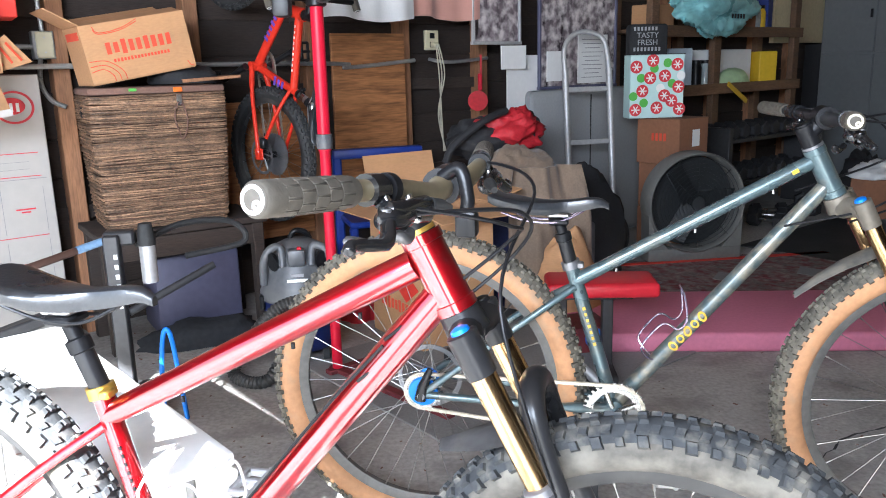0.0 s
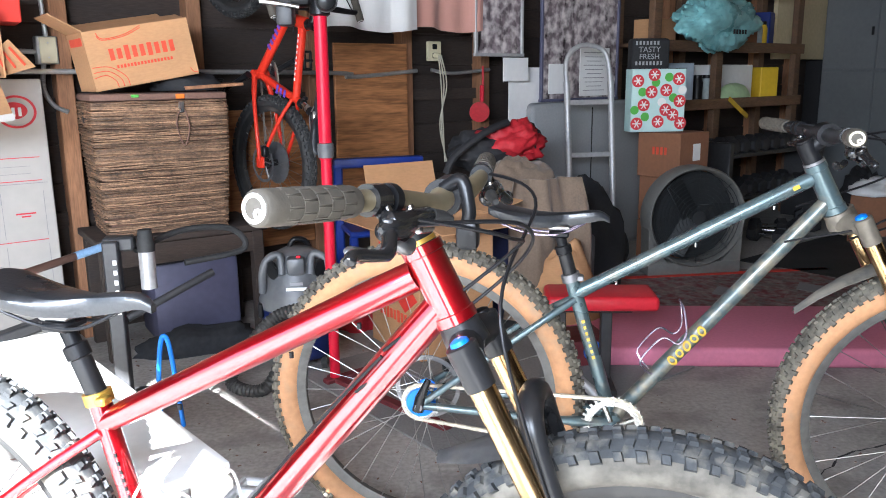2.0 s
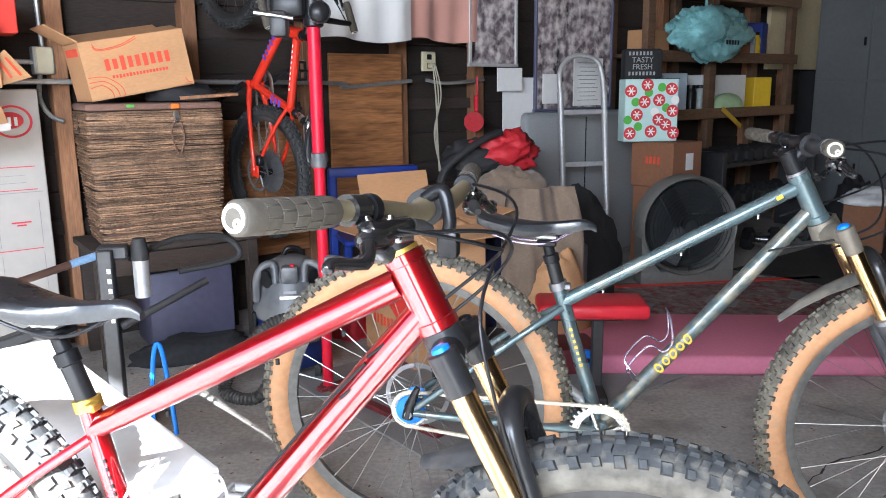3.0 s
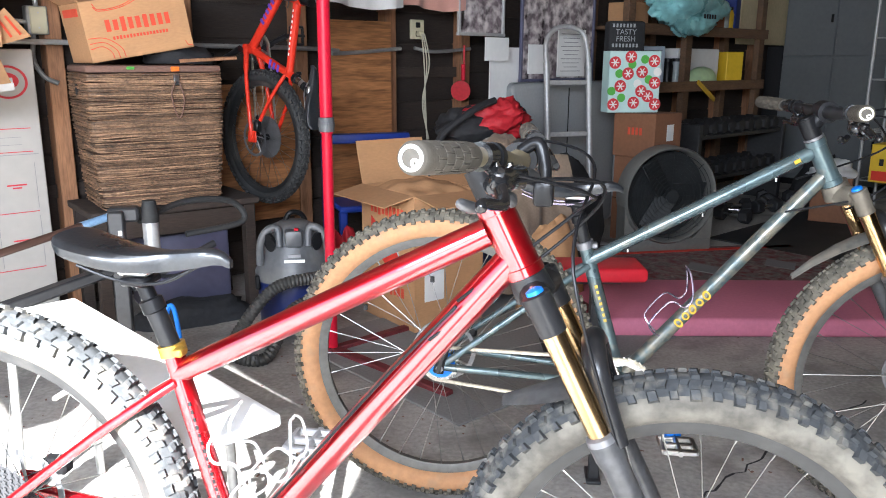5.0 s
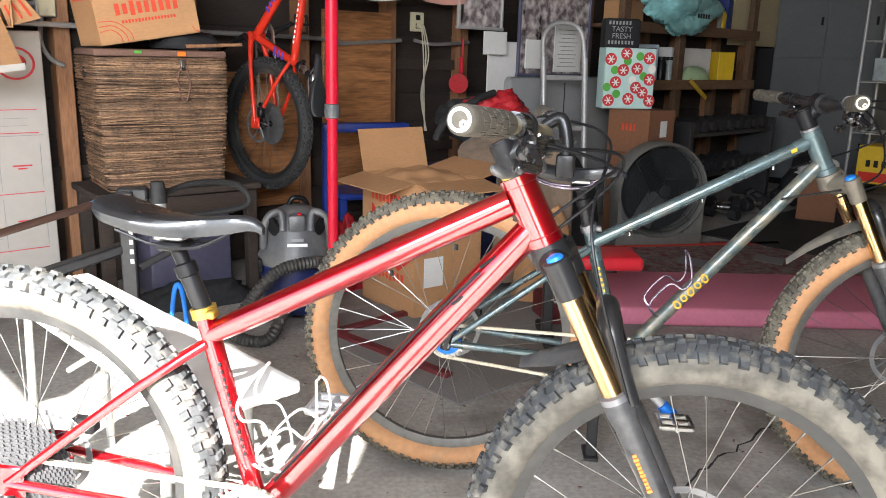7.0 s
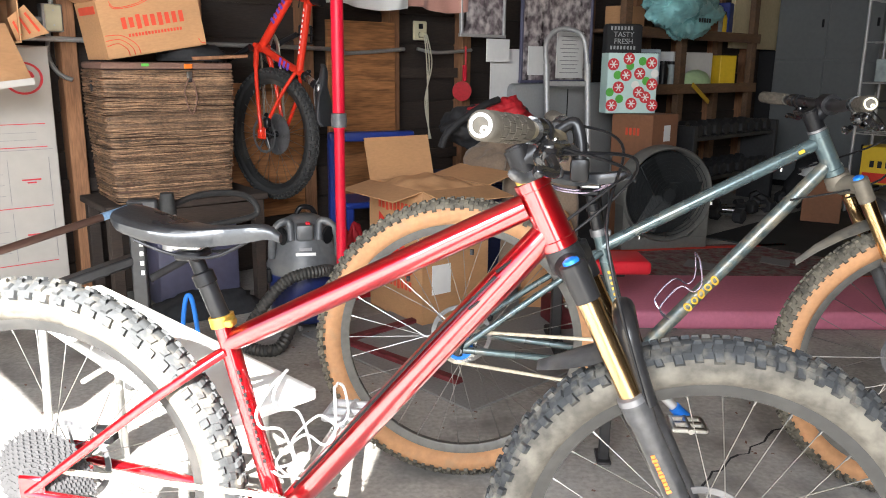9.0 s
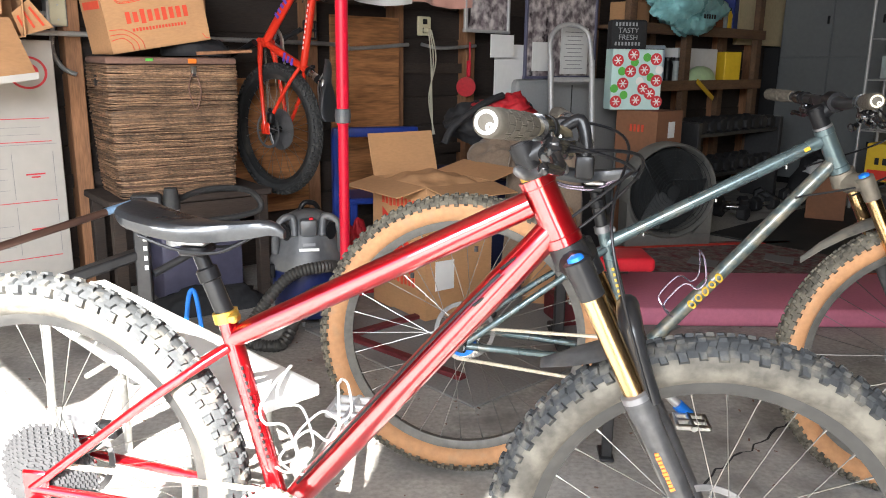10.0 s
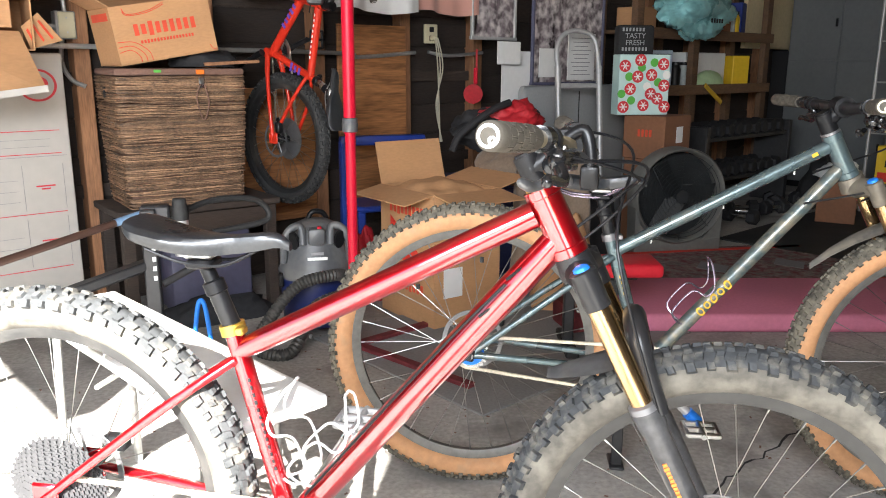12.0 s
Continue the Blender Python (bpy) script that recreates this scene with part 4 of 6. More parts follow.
red = dict(paint=RED, R_rear=0.370, rear=(-0.360, 0.370), front=(0.785, 0.356), bb=(0.072, 0.335), seat_top=(-0.016, 0.690), tt_seat=(-0.008, 0.648), tt_head=(0.480, 0.898),
           head_top=(0.486, 0.938), head_bot=(0.534, 0.840), dt_head=(0.512, 0.858), tt_r=0.0195, dt_r=0.0235, post=FORKBLACK, clamp=BRASS, post_top=(-0.060, 0.802), saddle=(0.092, -0.176, 0.852),
           rail=BLACK, steer=-1, R=0.358, guard=(112, 133), guard_mat=material("worn_guard", (0.085, 0.085, 0.085), 0.6, var=0.35, scale=60, big=12, bump=0.1, dirt=(0.14, 0.13, 0.115), dirt_at=0.58), w=0.068, side=SIDEBLACK, knobs=74, bar=(0.522, 1.002), far=(0.032, 0, -0.046), bracket=True, half=0.376, rise=0.042, back=0.058, bar_mat=OLIVEBAR, lever=SATIN, cog=DARKSTEEL, crank=radians(238), seal=0.60,
           cables=[((0.52, -0.20, 1.01), (0.615, -0.10, 0.972), (0.60, 0.0, 0.93), (0.44, -0.022, 0.80)), ((0.52, -0.20, 1.0), (0.63, -0.08, 0.982), (0.595, 0.01, 0.90), (0.40, -0.024, 0.74)),
                   ((0.52, 0.20, 1.01), (0.62, 0.10, 0.985), (0.60, -0.06, 0.86), (0.69, -0.075, 0.56)), ((0.44, -0.030, 0.795), (0.36, -0.0305, 0.708), (0.25, -0.0305, 0.578), (0.11, -0.029, 0.41))],
           cages=[((0.135, 0.415), (0.245, 0.54), 1, WHITE), ((0.052, 0.43), (0.022, 0.55), -1, WHITE)],
           bosses=[(0.12, 0.687), (0.30, 0.78), (0.40, 0.828)], decals=[("seat_tube_decal", (0.056, 0.44), (0.014, 0.61), 13, 0.004, BLACK, -0.0165)])
bicycle("red_mountain_bike", pose(-0.508, 1.10, 0, 0, 0, -13.5), "glossy red hardtail mountain bike with gold fork and knobbly tyres", red)

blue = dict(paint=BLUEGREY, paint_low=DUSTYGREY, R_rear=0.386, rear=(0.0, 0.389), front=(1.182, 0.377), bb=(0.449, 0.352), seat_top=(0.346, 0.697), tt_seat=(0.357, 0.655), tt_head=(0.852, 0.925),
            head_top=(0.855, 0.956), head_bot=(0.907, 0.854), dt_head=(0.885, 0.872), tt_r=0.0155, dt_r=0.0178, head_r=0.0215, single=True, post=FORKBLACK, clamp=GUNMETAL, post_top=(0.318, 0.800), saddle=(0.430, 0.160, 0.850),
            ring=IVORY, rail=OILSLICK, steer=-2.6, far=(0, 0, -0.032), R=0.377, w=0.066, side=TAN, rim=material("dusty_grey_rim", (0.10, 0.096, 0.088), 0.5, metal=0.2, var=0.3, scale=50, bump=0.04), tread=DUSTTREAD, knobs=96, bar=(0.872, 1.020), half=0.372, rise=0.022, back=0.05, bar_mat=FORKBLACK, crank=radians(-42), seal=0.60, crown=material("dusty_crown", (0.16, 0.14, 0.11), 0.5, metal=0.4, var=0.25, scale=50, bump=0.1),
            cables=[((0.86, -0.2, 1.03), (1.02, -0.14, 0.99), (1.06, -0.03, 0.86), (0.93, -0.03, 0.80)), ((0.86, -0.2, 1.03), (1.0, -0.12, 1.03), (1.03, 0.05, 0.93), (0.83, 0.022, 0.86)),
                    ((0.86, 0.2, 1.03), (1.02, 0.1, 1.0), (1.0, -0.06, 0.86), (0.80, -0.024, 0.79))],
            cages=[((0.56, 0.47), (0.66, 0.60), 1, OILSLICK)], bosses=[(0.45, 0.686), (0.62, 0.778), (0.78, 0.865)], hubmat=BLUEANO, boot=True, crank_mat=ALU, pedal=STEEL, guard=(78, 143),
            decals=[("down_tube_decal", (0.572, 0.499), (0.648, 0.589), 5, 0.021, YELLOWDECAL, -0.0183), ("seat_tube_decal", (0.405, 0.50), (0.375, 0.60), 7, 0.006, YELLOWDECAL, -0.0165), ("head_badge", (0.805, 0.900), (0.83, 0.914), 1, 0.007, YELLOWDECAL, -0.0178)])
bicycle("blue_grey_mountain_bike", pose(-0.06, 1.815, 0, 0, 0, -8.4), "blue-grey hardtail mountain bike with tan sidewalls, dusty", blue)

kid = dict(paint=ORANGERED, rear=(0.0, 0.0), front=(0.95, -0.20), bb=(0.394, -0.061), seat_top=(0.268, 0.245), tt_seat=(0.286, 0.20), tt_head=(0.598, 0.275), head_top=(0.592, 0.31), head_bot=(0.637, 0.13), dt_head=(0.625, 0.165),
           tt_r=0.017, dt_r=0.020, post=STEEL, clamp=BLACK, post_top=(0.215, 0.335), saddle=(0.325, 0.06, 0.375), tread=RUBBER, pedal=BLACK, crank_mat=BLACK, rail=STEEL, R=0.305, w=0.05, side=RUBBER, knobs=60, bar=(0.655, 0.36), half=0.22, rise=0.02, back=0.04,
           bar_mat=BLACK, crank=radians(70), cables=[((0.65, -0.2, 0.36), (0.76, -0.1, 0.36), (0.74, 0, 0.28), (0.56, 0.02, 0.23))], decals=[("tube_decal", (0.50, 0.043), (0.60, 0.140), 5, 0.024, PURPLE, 0.0205), ("seat_tube_band", (0.335, 0.076), (0.305, 0.155), 3, 0.032, PURPLE, 0.0165), ("top_tube_decal", (0.36, 0.218), (0.56, 0.266), 9, 0.006, WHITE, 0.0172)])
HM = Matrix(((0, -0.687, 0.727, -0.79), (0, -0.727, -0.687, 3.6), (1, 0, 0, 0.775), (0, 0, 0, 1)))
bicycle("orange_red_mountain_bike", HM, "orange-red mountain bike hung nose up beside the red pole", kid)


# ---------------------------------------------------------------- cartons, basket and the corner by the door
def carton(name, m, w, d, h, label, mat=CARD, flaps=(), category="box", group="", wall=0.005):
    """A cardboard box standing on its base, front at y = 0, with any open flaps as (side, degrees, length)."""
    c = thing(name, m, label, category, group)
    bm = B()
    if flaps:
        box(bm, (w / 2, d / 2, wall / 2), (w, d, wall))
        for cc, ss in (((w / 2, wall / 2, h / 2), (w, wall, h)), ((w / 2, d - wall / 2, h / 2), (w, wall, h)), ((wall / 2, d / 2, h / 2), (wall, d - 2 * wall, h)), ((w - wall / 2, d / 2, h / 2), (wall, d - 2 * wall, h))):
            part("side_panel", box(B(), cc, ss), mat, c, smooth=0)
    else:
        box(bm, (w / 2, d / 2, h / 2), (w, d, h), 0.004)
    part("bottom" if flaps else "body", bm, mat, c, smooth=0)
    for side, deg, ln in flaps:
        r = radians(deg)
        if side in "fb":
            y = 0.0025 if side == "f" else d - 0.0025
            s = -1 if side == "f" else 1
            mm = Matrix.Translation((w / 2, y, h)) @ Matrix.Rotation(-s * r, 4, "X")
            bm = box(B(), (0, s * ln / 2, 0.003), (w - 0.004, ln, 0.005), 0.001, mm)
        else:
            x = 0.0025 if side == "l" else w - 0.0025
            s = -1 if side == "l" else 1
            mm = Matrix.Translation((x, d / 2, h)) @ Matrix.Rotation(s * r, 4, "Y")
            bm = box(B(), (s * ln / 2, 0, 0.003), (ln, d - 0.004, 0.005), 0.001, mm)
        part("flap", bm, mat, c, smooth=0)
    return c


def bars(c, x, z, w, h, n, mat=PRINT, y=-0.0015, name="printed_bar", rough=True):
    """A row of plain upright bars where a brand is printed on a front face."""
    for i in range(n):
        hh = h * (1 + (0.25 if i in (2, 5) else 0.0) - (0.12 if i % 4 == 1 and rough else 0))
        part(name, box(B(), (x + w * (i + 0.5) / n, y, z), (w / n * 0.6, 0.002, hh)), mat, c, smooth=0)


def swirl(c, pts, mat=PRINT, r=0.0016):
    part("printed_line", tube(B(), bezier(pts, 6), r, 5), mat, c)


# low table under the basket
tb = thing("low_table", pose(-1.245, 3.40, 0, 0, 0, 34), "dark worn wooden low table carrying the basket", "table")
part("tabletop", box(B(), (0.05, 0.02, 0.505), (0.72, 0.40, 0.03), 0.004), DARKWOOD, tb)
for x in (-0.27, 0.37):
    for y in (-0.14, 0.18):
        part("leg", box(B(), (x, y, 0.245), (0.05, 0.05, 0.49), 0.004), DARKWOOD, tb)
part("rail", box(B(), (0.05, -0.15, 0.44), (0.62, 0.02, 0.09), 0.003), DARKWOOD, tb)


def wicker_basket():
    b = thing("wicker_basket", pose(-1.244, 3.397, 0.521, 0, 0, 32), "tall brown woven wicker hamper with a canvas liner", "basket")
    bm = B()
    rng = random.Random(4)
    H, n = 0.555, 66
    for j in range(n):
        z = 0.008 + j * (H - 0.012) / n
        k = 0.90 + 0.10 * min(1, z / 0.4) + rng.uniform(-0.006, 0.006)
        wx, wy, rc = 0.268 * k, 0.182 * k, 0.02
        pts = []
        for cx, cy, a0 in ((1, 1, 0), (-1, 1, 90), (-1, -1, 180), (1, -1, 270)):
            for i in range(3):
                t = radians(a0 + 45 * i)
                pts.append(Vector((cx * (wx - rc) + rc * math.cos(t), cy * (wy - rc) + rc * math.sin(t), z)))
        loop = []
        for p, q in zip(pts, pts[1:] + pts[:1]):
            m = max(1, round((q - p).length / 0.022))
            for i in range(m):
                v = along(p, q, i / m)
                o = v.to_2d().normalized()
                w = 0.0045 * noise.noise(Vector((v.x * 22, v.y * 22, j * 0.9))) + 0.0035 * math.sin((v.x + v.y) * 140 + j * math.pi)
                loop.append(v + Vector((o.x * w, o.y * w, 0.005 * noise.noise(Vector((v.x * 9, v.y * 9, j * 3.3))))))
        tube(bm, loop, 0.0047 * rng.uniform(0.7, 1.3), 6, closed=True)
    part("weave", bm, WICKER, b)
    tagged(b.children[-1], kind="stuff")
    bm = box(B(), (0, 0, H / 2), (0.46, 0.30, H - 0.02))
    bmesh.ops.transform(bm, matrix=Matrix.Identity(4), verts=bm.verts)
    part("liner", bm, CANVAS, b, smooth=0)
    bm = box(B(), (0, 0, H + 0.008), (0.54, 0.36, 0.03), 0.012, seg=2)
    part("lid_cloth", bm, CANVAS, b, "brown canvas cloth over the top")
    # no hole is cut: a black block gives the shade inside it
    part("handle_hole", box(B(), (-0.268, 0, H - 0.075), (0.014, 0.035, 0.045), 0.004), FABRICBLACK, b)
    part("toggle", box(B(), (0.075, -0.192, H - 0.035), (0.022, 0.012, 0.045), 0.003), STEEL, b)
    part("cord", tube(B(), bezier([(0.07, -0.196, H - 0.04), (0.05, -0.196, H - 0.10), (0.075, -0.196, H - 0.19), (0.10, -0.198, H - 0.12), (0.085, -0.196, H - 0.04)], 6), 0.003, 6), CANVAS, b)
    part("orange_tag", box(B(), (0.075, -0.182, H + 0.008), (0.035, 0.012, 0.02), 0.003), ORANGEDECAL, b)
    part("green_tag", box(B(), (-0.10, -0.182, H + 0.012), (0.03, 0.01, 0.012), 0.003), GREEN, b)
    return b


wicker_basket()
single("folded_board", box(B(), (0, 0, 0), (0.25, 0.22, 0.014), 0.002), STUD, pose(-1.03, 3.48, 1.122, 0, -3, 34), "thin brown board on the hamper", "board")
single("bundled_cloth", heap(B(), 0, 0, 0, 0.16, 0.10, 0.075, 3), FABRICBLACK, pose(-1.10, 3.42, 1.105, 0, 0, 32), "dark folded cloth wedged under the carton", "cloth", smooth=80)
tc = carton("printed_carton", pose(-1.342, 3.10, 1.106, 0, -9.5, 36), 0.41, 0.27, 0.225, "open brown cardboard carton with red print, on the hamper", flaps=(("l", -38, 0.13), ("f", -170, 0.12), ("b", -20, 0.1)))
bars(tc, 0.075, 0.128, 0.265, 0.044, 9)
bars(tc, 0.095, 0.080, 0.225, 0.012, 17, rough=False, name="small_bar")
for k in range(3):
    swirl(tc, [(0.006, -0.001, 0.05 + 0.02 * k), (0.05 + 0.01 * k, -0.001, 0.055 + 0.014 * k), (0.08 + 0.02 * k, -0.001, 0.03 + 0.006 * k), (0.085 + 0.022 * k, -0.001, 0.004)])
for k in range(2):
    swirl(tc, [(0.05, -0.001, 0.215 - 0.012 * k), (0.07, -0.001, 0.19 - 0.005 * k), (0.15, -0.001, 0.195 - 0.006 * k), (0.22, -0.001, 0.22 - 0.008 * k)])
swirl(tc, [(0.38, -0.001, 0.03), (0.39, -0.001, 0.012), (0.406, -0.001, 0.01)])
part("printed_panel", box(B(), (-0.0012, 0.13, 0.19), (0.002, 0.2, 0.03)), PRINT, tc, smooth=0)

# tall white printed box against the wall, an open carton on it
wb = thing("white_storage_box", GP(0.15, 3.60), "tall white cardboard box with red printed form lines", "box")
part("body", box(B(), (0.32, 0.05, 0.58), (0.64, 0.10, 1.16), 0.004), WHITECARD, wb, smooth=0)
bm = lathe(B(), [(0.052, -0.001), (0.060, -0.001), (0.060, -0.002), (0.052, -0.002)], 40, closed=True, m=Matrix.Translation((0.535, 0, 1.03)) @ Matrix.Diagonal((1.25, 1, 1.1, 1)))
part("logo_ring", bm, REDLINE, wb)
part("logo_oval", disc(B(), 0.040, 0.002, -0.001, 32, Matrix.Translation((0.525, 0, 1.035)) @ Matrix.Diagonal((1.3, 1, 0.85, 1))), REDLINE, wb)
for i in range(3):
    part("logo_bar", box(B(), (0.50 + 0.024 * i, -0.0025, 1.03), (0.012, 0.002, 0.035)), WHITE, wb, smooth=0)
for z, x0, x1, t in ((0.80, 0.02, 0.60, 0.003), (0.765, 0.02, 0.56, 0.0015), (0.735, 0.02, 0.56, 0.0015), (0.705, 0.02, 0.60, 0.003), (0.694, 0.02, 0.62, 0.002), (0.60, 0.02, 0.42, 0.0015), (0.555, 0.02, 0.42, 0.0015), (0.51, 0.02, 0.42, 0.0015), (0.455, 0.02, 0.60, 0.003), (0.36, 0.02, 0.42, 0.0015), (0.315, 0.02, 0.42, 0.0015), (0.27, 0.02, 0.42, 0.0015), (0.215, 0.02, 0.6, 0.003)):
    part("form_line", box(B(), ((x0 + x1) / 2, -0.001, z + 0.045), (x1 - x0, 0.002, t)), REDLINE if t > 0.002 else INK, wb, smooth=0)
for z0, z1 in ((0.515, 0.705), (0.275, 0.48)):
    for x in (0.44, 0.60):
        part("form_line", box(B(), (x, -0.001, (z0 + z1) / 2), (0.0015, 0.002, z1 - z0)), INK, wb, smooth=0)
    for k in range(2):
        part("form_bar", box(B(), (0.525, -0.001, (z0 + z1) / 2 - 0.012 * k + 0.005), (0.075 - 0.04 * k, 0.002, 0.006)), REDLINE, wb, smooth=0)
oc = thing("open_carton", GP(0.17, 3.34, 1.164, -8), "open cardboard carton on its side with drooping flaps", "box")
for c, s in (((0.22, 0.14, 0.0025), (0.44, 0.28, 0.005)), ((0.22, 0.14, 0.1925), (0.44, 0.28, 0.005)), ((0.0025, 0.14, 0.0975), (0.005, 0.28, 0.185)), ((0.4375, 0.14, 0.0975), (0.005, 0.28, 0.185)), ((0.22, 0.2775, 0.0975), (0.43, 0.005, 0.185))):
    part("side_panel", box(B(), c, s), CARD, oc, smooth=0)
part("front_panel", box(B(), (0.19, 0.0025, 0.135), (0.36, 0.005, 0.11)), CARD, oc, smooth=0)
for k in range(3):
    part("printed_bar", box(B(), (0.25 + 0.035 * k, -0.0012, 0.145), (0.018, 0.002, 0.04)), PRINT, oc, smooth=0)


def sheet(corners, push, thick=0.005):
    """A flat card with four given corners in garage coordinates, as thick as cardboard along v."""
    bm = B()
    a = [bm.verts.new(G(*q)) for q in corners]
    b = [bm.verts.new(G(q[0], q[1] + thick, q[2] + push)) for q in corners]
    bm.faces.new(a)
    bm.faces.new(b[::-1])
    for i in range(4):
        bm.faces.new((a[i], a[(i + 1) % 4], b[(i + 1) % 4], b[i]))
    bmesh.ops.transform(bm, matrix=oc.matrix_world.inverted(), verts=bm.verts)
    return bm


part("hanging_flap", sheet([(0.20, 3.295, 1.235), (0.560, 3.295, 1.232), (0.585, 3.11, 1.022), (0.20, 3.11, 0.975)], 0.0), CARD, oc, smooth=0)
part("torn_edge", sheet([(0.20, 3.109, 0.995), (0.586, 3.109, 1.042), (0.586, 3.106, 1.018), (0.20, 3.106, 0.971)], 0.0), WHITECARD, oc, "pale torn corrugated edge", smooth=0)
part("side_flap", sheet([(0.570, 3.30, 1.249), (0.629, 3.29, 1.300), (0.718, 3.325, 1.203), (0.599, 3.31, 1.168)], 0.0), CARD, oc, smooth=0)
for k, (f, g) in enumerate(((0.22, 0.030), (0.45, 0.020), (0.62, 0.020))):
    q = Vector((0.574, 3.296, 1.238)).lerp(Vector((0.632, 3.288, 1.292)), 0.12 + 0.32 * k)
    e = Vector((0.60, 3.304, 1.176)).lerp(Vector((0.712, 3.318, 1.202)), 0.12 + 0.32 * k)
    p, r = q.lerp(e, 0.12), q.lerp(e, 0.88)
    part("printed_stripe", sheet([(p.x, p.y, p.z), (p.x + 0.006, p.y, p.z + 0.006), (r.x + 0.006, r.y, r.z + 0.006), (r.x, r.y, r.z)], 0.0, 0.002), PRINT, oc, smooth=0)
part("top_flap", box(B(), (0.215, -0.07, 0), (0.43, 0.14, 0.005), 0.001, Matrix.Translation((0, 0, 0.193)) @ Matrix.Rotation(radians(-18), 4, "X")), CARD, oc, smooth=0)
rc = carton("red_carton", GP(0.27, 3.36, 1.362, -6), 0.42, 0.22, 0.14, "red card box lying on the open carton", REDCARD)

# electrical box and flexible conduit on the stud
eb = thing("electrical_box", GP(0.85, 3.70, 1.277), "metal junction box with an ivory cover plate", "junction box")
part("box_body", box(B(), (0, 0.02, 0), (0.085, 0.05, 0.115), 0.004), CONDUIT, eb)
part("cover_plate", box(B(), (0.002, -0.009, 0), (0.066, 0.006, 0.108), 0.004), IVORY, eb)
for z in (-0.03, 0.03):
    part("screw", tube(B(), [(0.002, -0.011, z), (0.002, -0.014, z)], 0.004, 8), STEEL, eb)


def flex(pts, r=0.010):
    line = bezier(pts, 30)
    return tube(B(), line, [r * (1.12 if i % 2 else 0.92) for i in range(len(line))], 8)


single("flexible_conduit", flex([G(0.85, 3.70, 1.33), G(0.845, 3.70, 1.6), G(0.85, 3.71, 2.3)]), CONDUIT, Matrix(), "ribbed metal conduit rising from the junction box", "conduit")
single("flexible_conduit", flex([G(0.83, 3.70, 1.22), G(0.82, 3.70, 1.12), G(0.85, 3.69, 1.05), G(0.90, 3.67, 1.02)]), CONDUIT, Matrix(), "ribbed metal conduit curling under the junction box", "conduit")
single("flexible_conduit", flex([G(0.81, 3.71, 1.27), G(0.6, 3.71, 1.275), G(0.3, 3.71, 1.27)]), CONDUIT, Matrix(), "ribbed metal conduit running along the wall", "conduit")

# hitch rack
rk = thing("bicycle_rack", pose(-1.115, 2.56, 0, 0, 0, 10), "black steel bicycle hitch rack standing on the floor", "bike rack")
part("post", box(B(), (0, 0, 0.315), (0.05, 0.05, 0.63), 0.005), DARKSTEEL, rk)
for i in range(6):
    part("post_letter_bar", box(B(), (0.012, -0.0262, 0.56 - 0.034 * i), (0.012, 0.002, 0.016)), WHITE, rk, smooth=0)
part("base", box(B(), (0.02, 0.0, 0.035), (0.16, 0.30, 0.05), 0.008), DARKSTEEL, rk)
part("roller", tube(B(), [(0.05, -0.17, 0.06), (0.05, -0.12, 0.06)], 0.045, 20), RUBBER, rk)
part("arm", tube(B(), [(0.0, 0.03, 0.615), (-0.35, -0.24, 0.54), (-0.9, -0.62, 0.42)], 0.013, 12), material("bronze_tube", (0.12, 0.07, 0.055), 0.3, metal=0.6, var=0.1, bump=0.0), rk)
part("arm_sleeve", tube(B(), [(-0.02, 0.015, 0.611), (-0.10, -0.047, 0.594)], 0.0137, 12), SLEEVE, rk, "blue and white arm sleeve")
part("arm_joint", box(B(), (0.02, 0.03, 0.615), (0.10, 0.055, 0.05), 0.008), DARKSTEEL, rk)
part("silver_grip", tube(B(), [(0.10, 0.05, 0.45), (0.10, 0.05, 0.58)], 0.027, 18), ALU, rk)
part("grip_cap", tube(B(), [(0.10, 0.05, 0.58), (0.10, 0.05, 0.605), (0.10, 0.05, 0.655)], [0.03, 0.03, 0.022], 16), RUBBER, rk)
for k in range(2):
    part("tray_beam", box(B(), (0, 0, 0), (0.75, 0.05, 0.035), 0.006, Matrix.Translation((-0.33, -0.15 + 0.09 * k, 0.36 - 0.02 * k)) @ pose(0, 0, 0, 0, -12, 26)), DARKSTEEL, rk)
part("cross_bar", tube(B(), [(0.03, 0.0, 0.36), (0.30, 0.16, 0.47)], 0.014, 10), DARKSTEEL, rk)
part("cable", tube(B(), bezier([(0.06, 0.07, 0.58), (0.2, 0.2, 0.62), (0.36, 0.3, 0.60), (0.40, 0.3, 0.52), (0.2, 0.2, 0.5)], 8), 0.012, 8), RUBBER, rk)
lt = thing("storage_tote", pose(-1.19, 3.53, 0, 0, 0, 33), "lavender plastic storage tote with a black rim", "storage box")
part("body", box(B(), (0, 0, 0.19), (0.38, 0.28, 0.36), 0.02, seg=2), LAVENDER, lt)
part("rim", box(B(), (0, 0, 0.385), (0.42, 0.32, 0.03), 0.008), BLACK, lt)
BLACKCLOTH = material("black_cloth", (0.02, 0.021, 0.024), 0.9, var=0.4, scale=40, bump=0.25)
single("black_cloth", heap(B(), 0, 0, 0, 0.26, 0.12, 0.10, 21), BLACKCLOTH, pose(-1.09, 3.29, 0, 0, 0, 28), "crumpled black cloth lying on the concrete floor", "cloth", smooth=80)
bs = thing("strap_loop", pose(-0.93, 2.47, 0, 0, 0, 15), "bright blue webbing strap loop beside the rack", "strap")
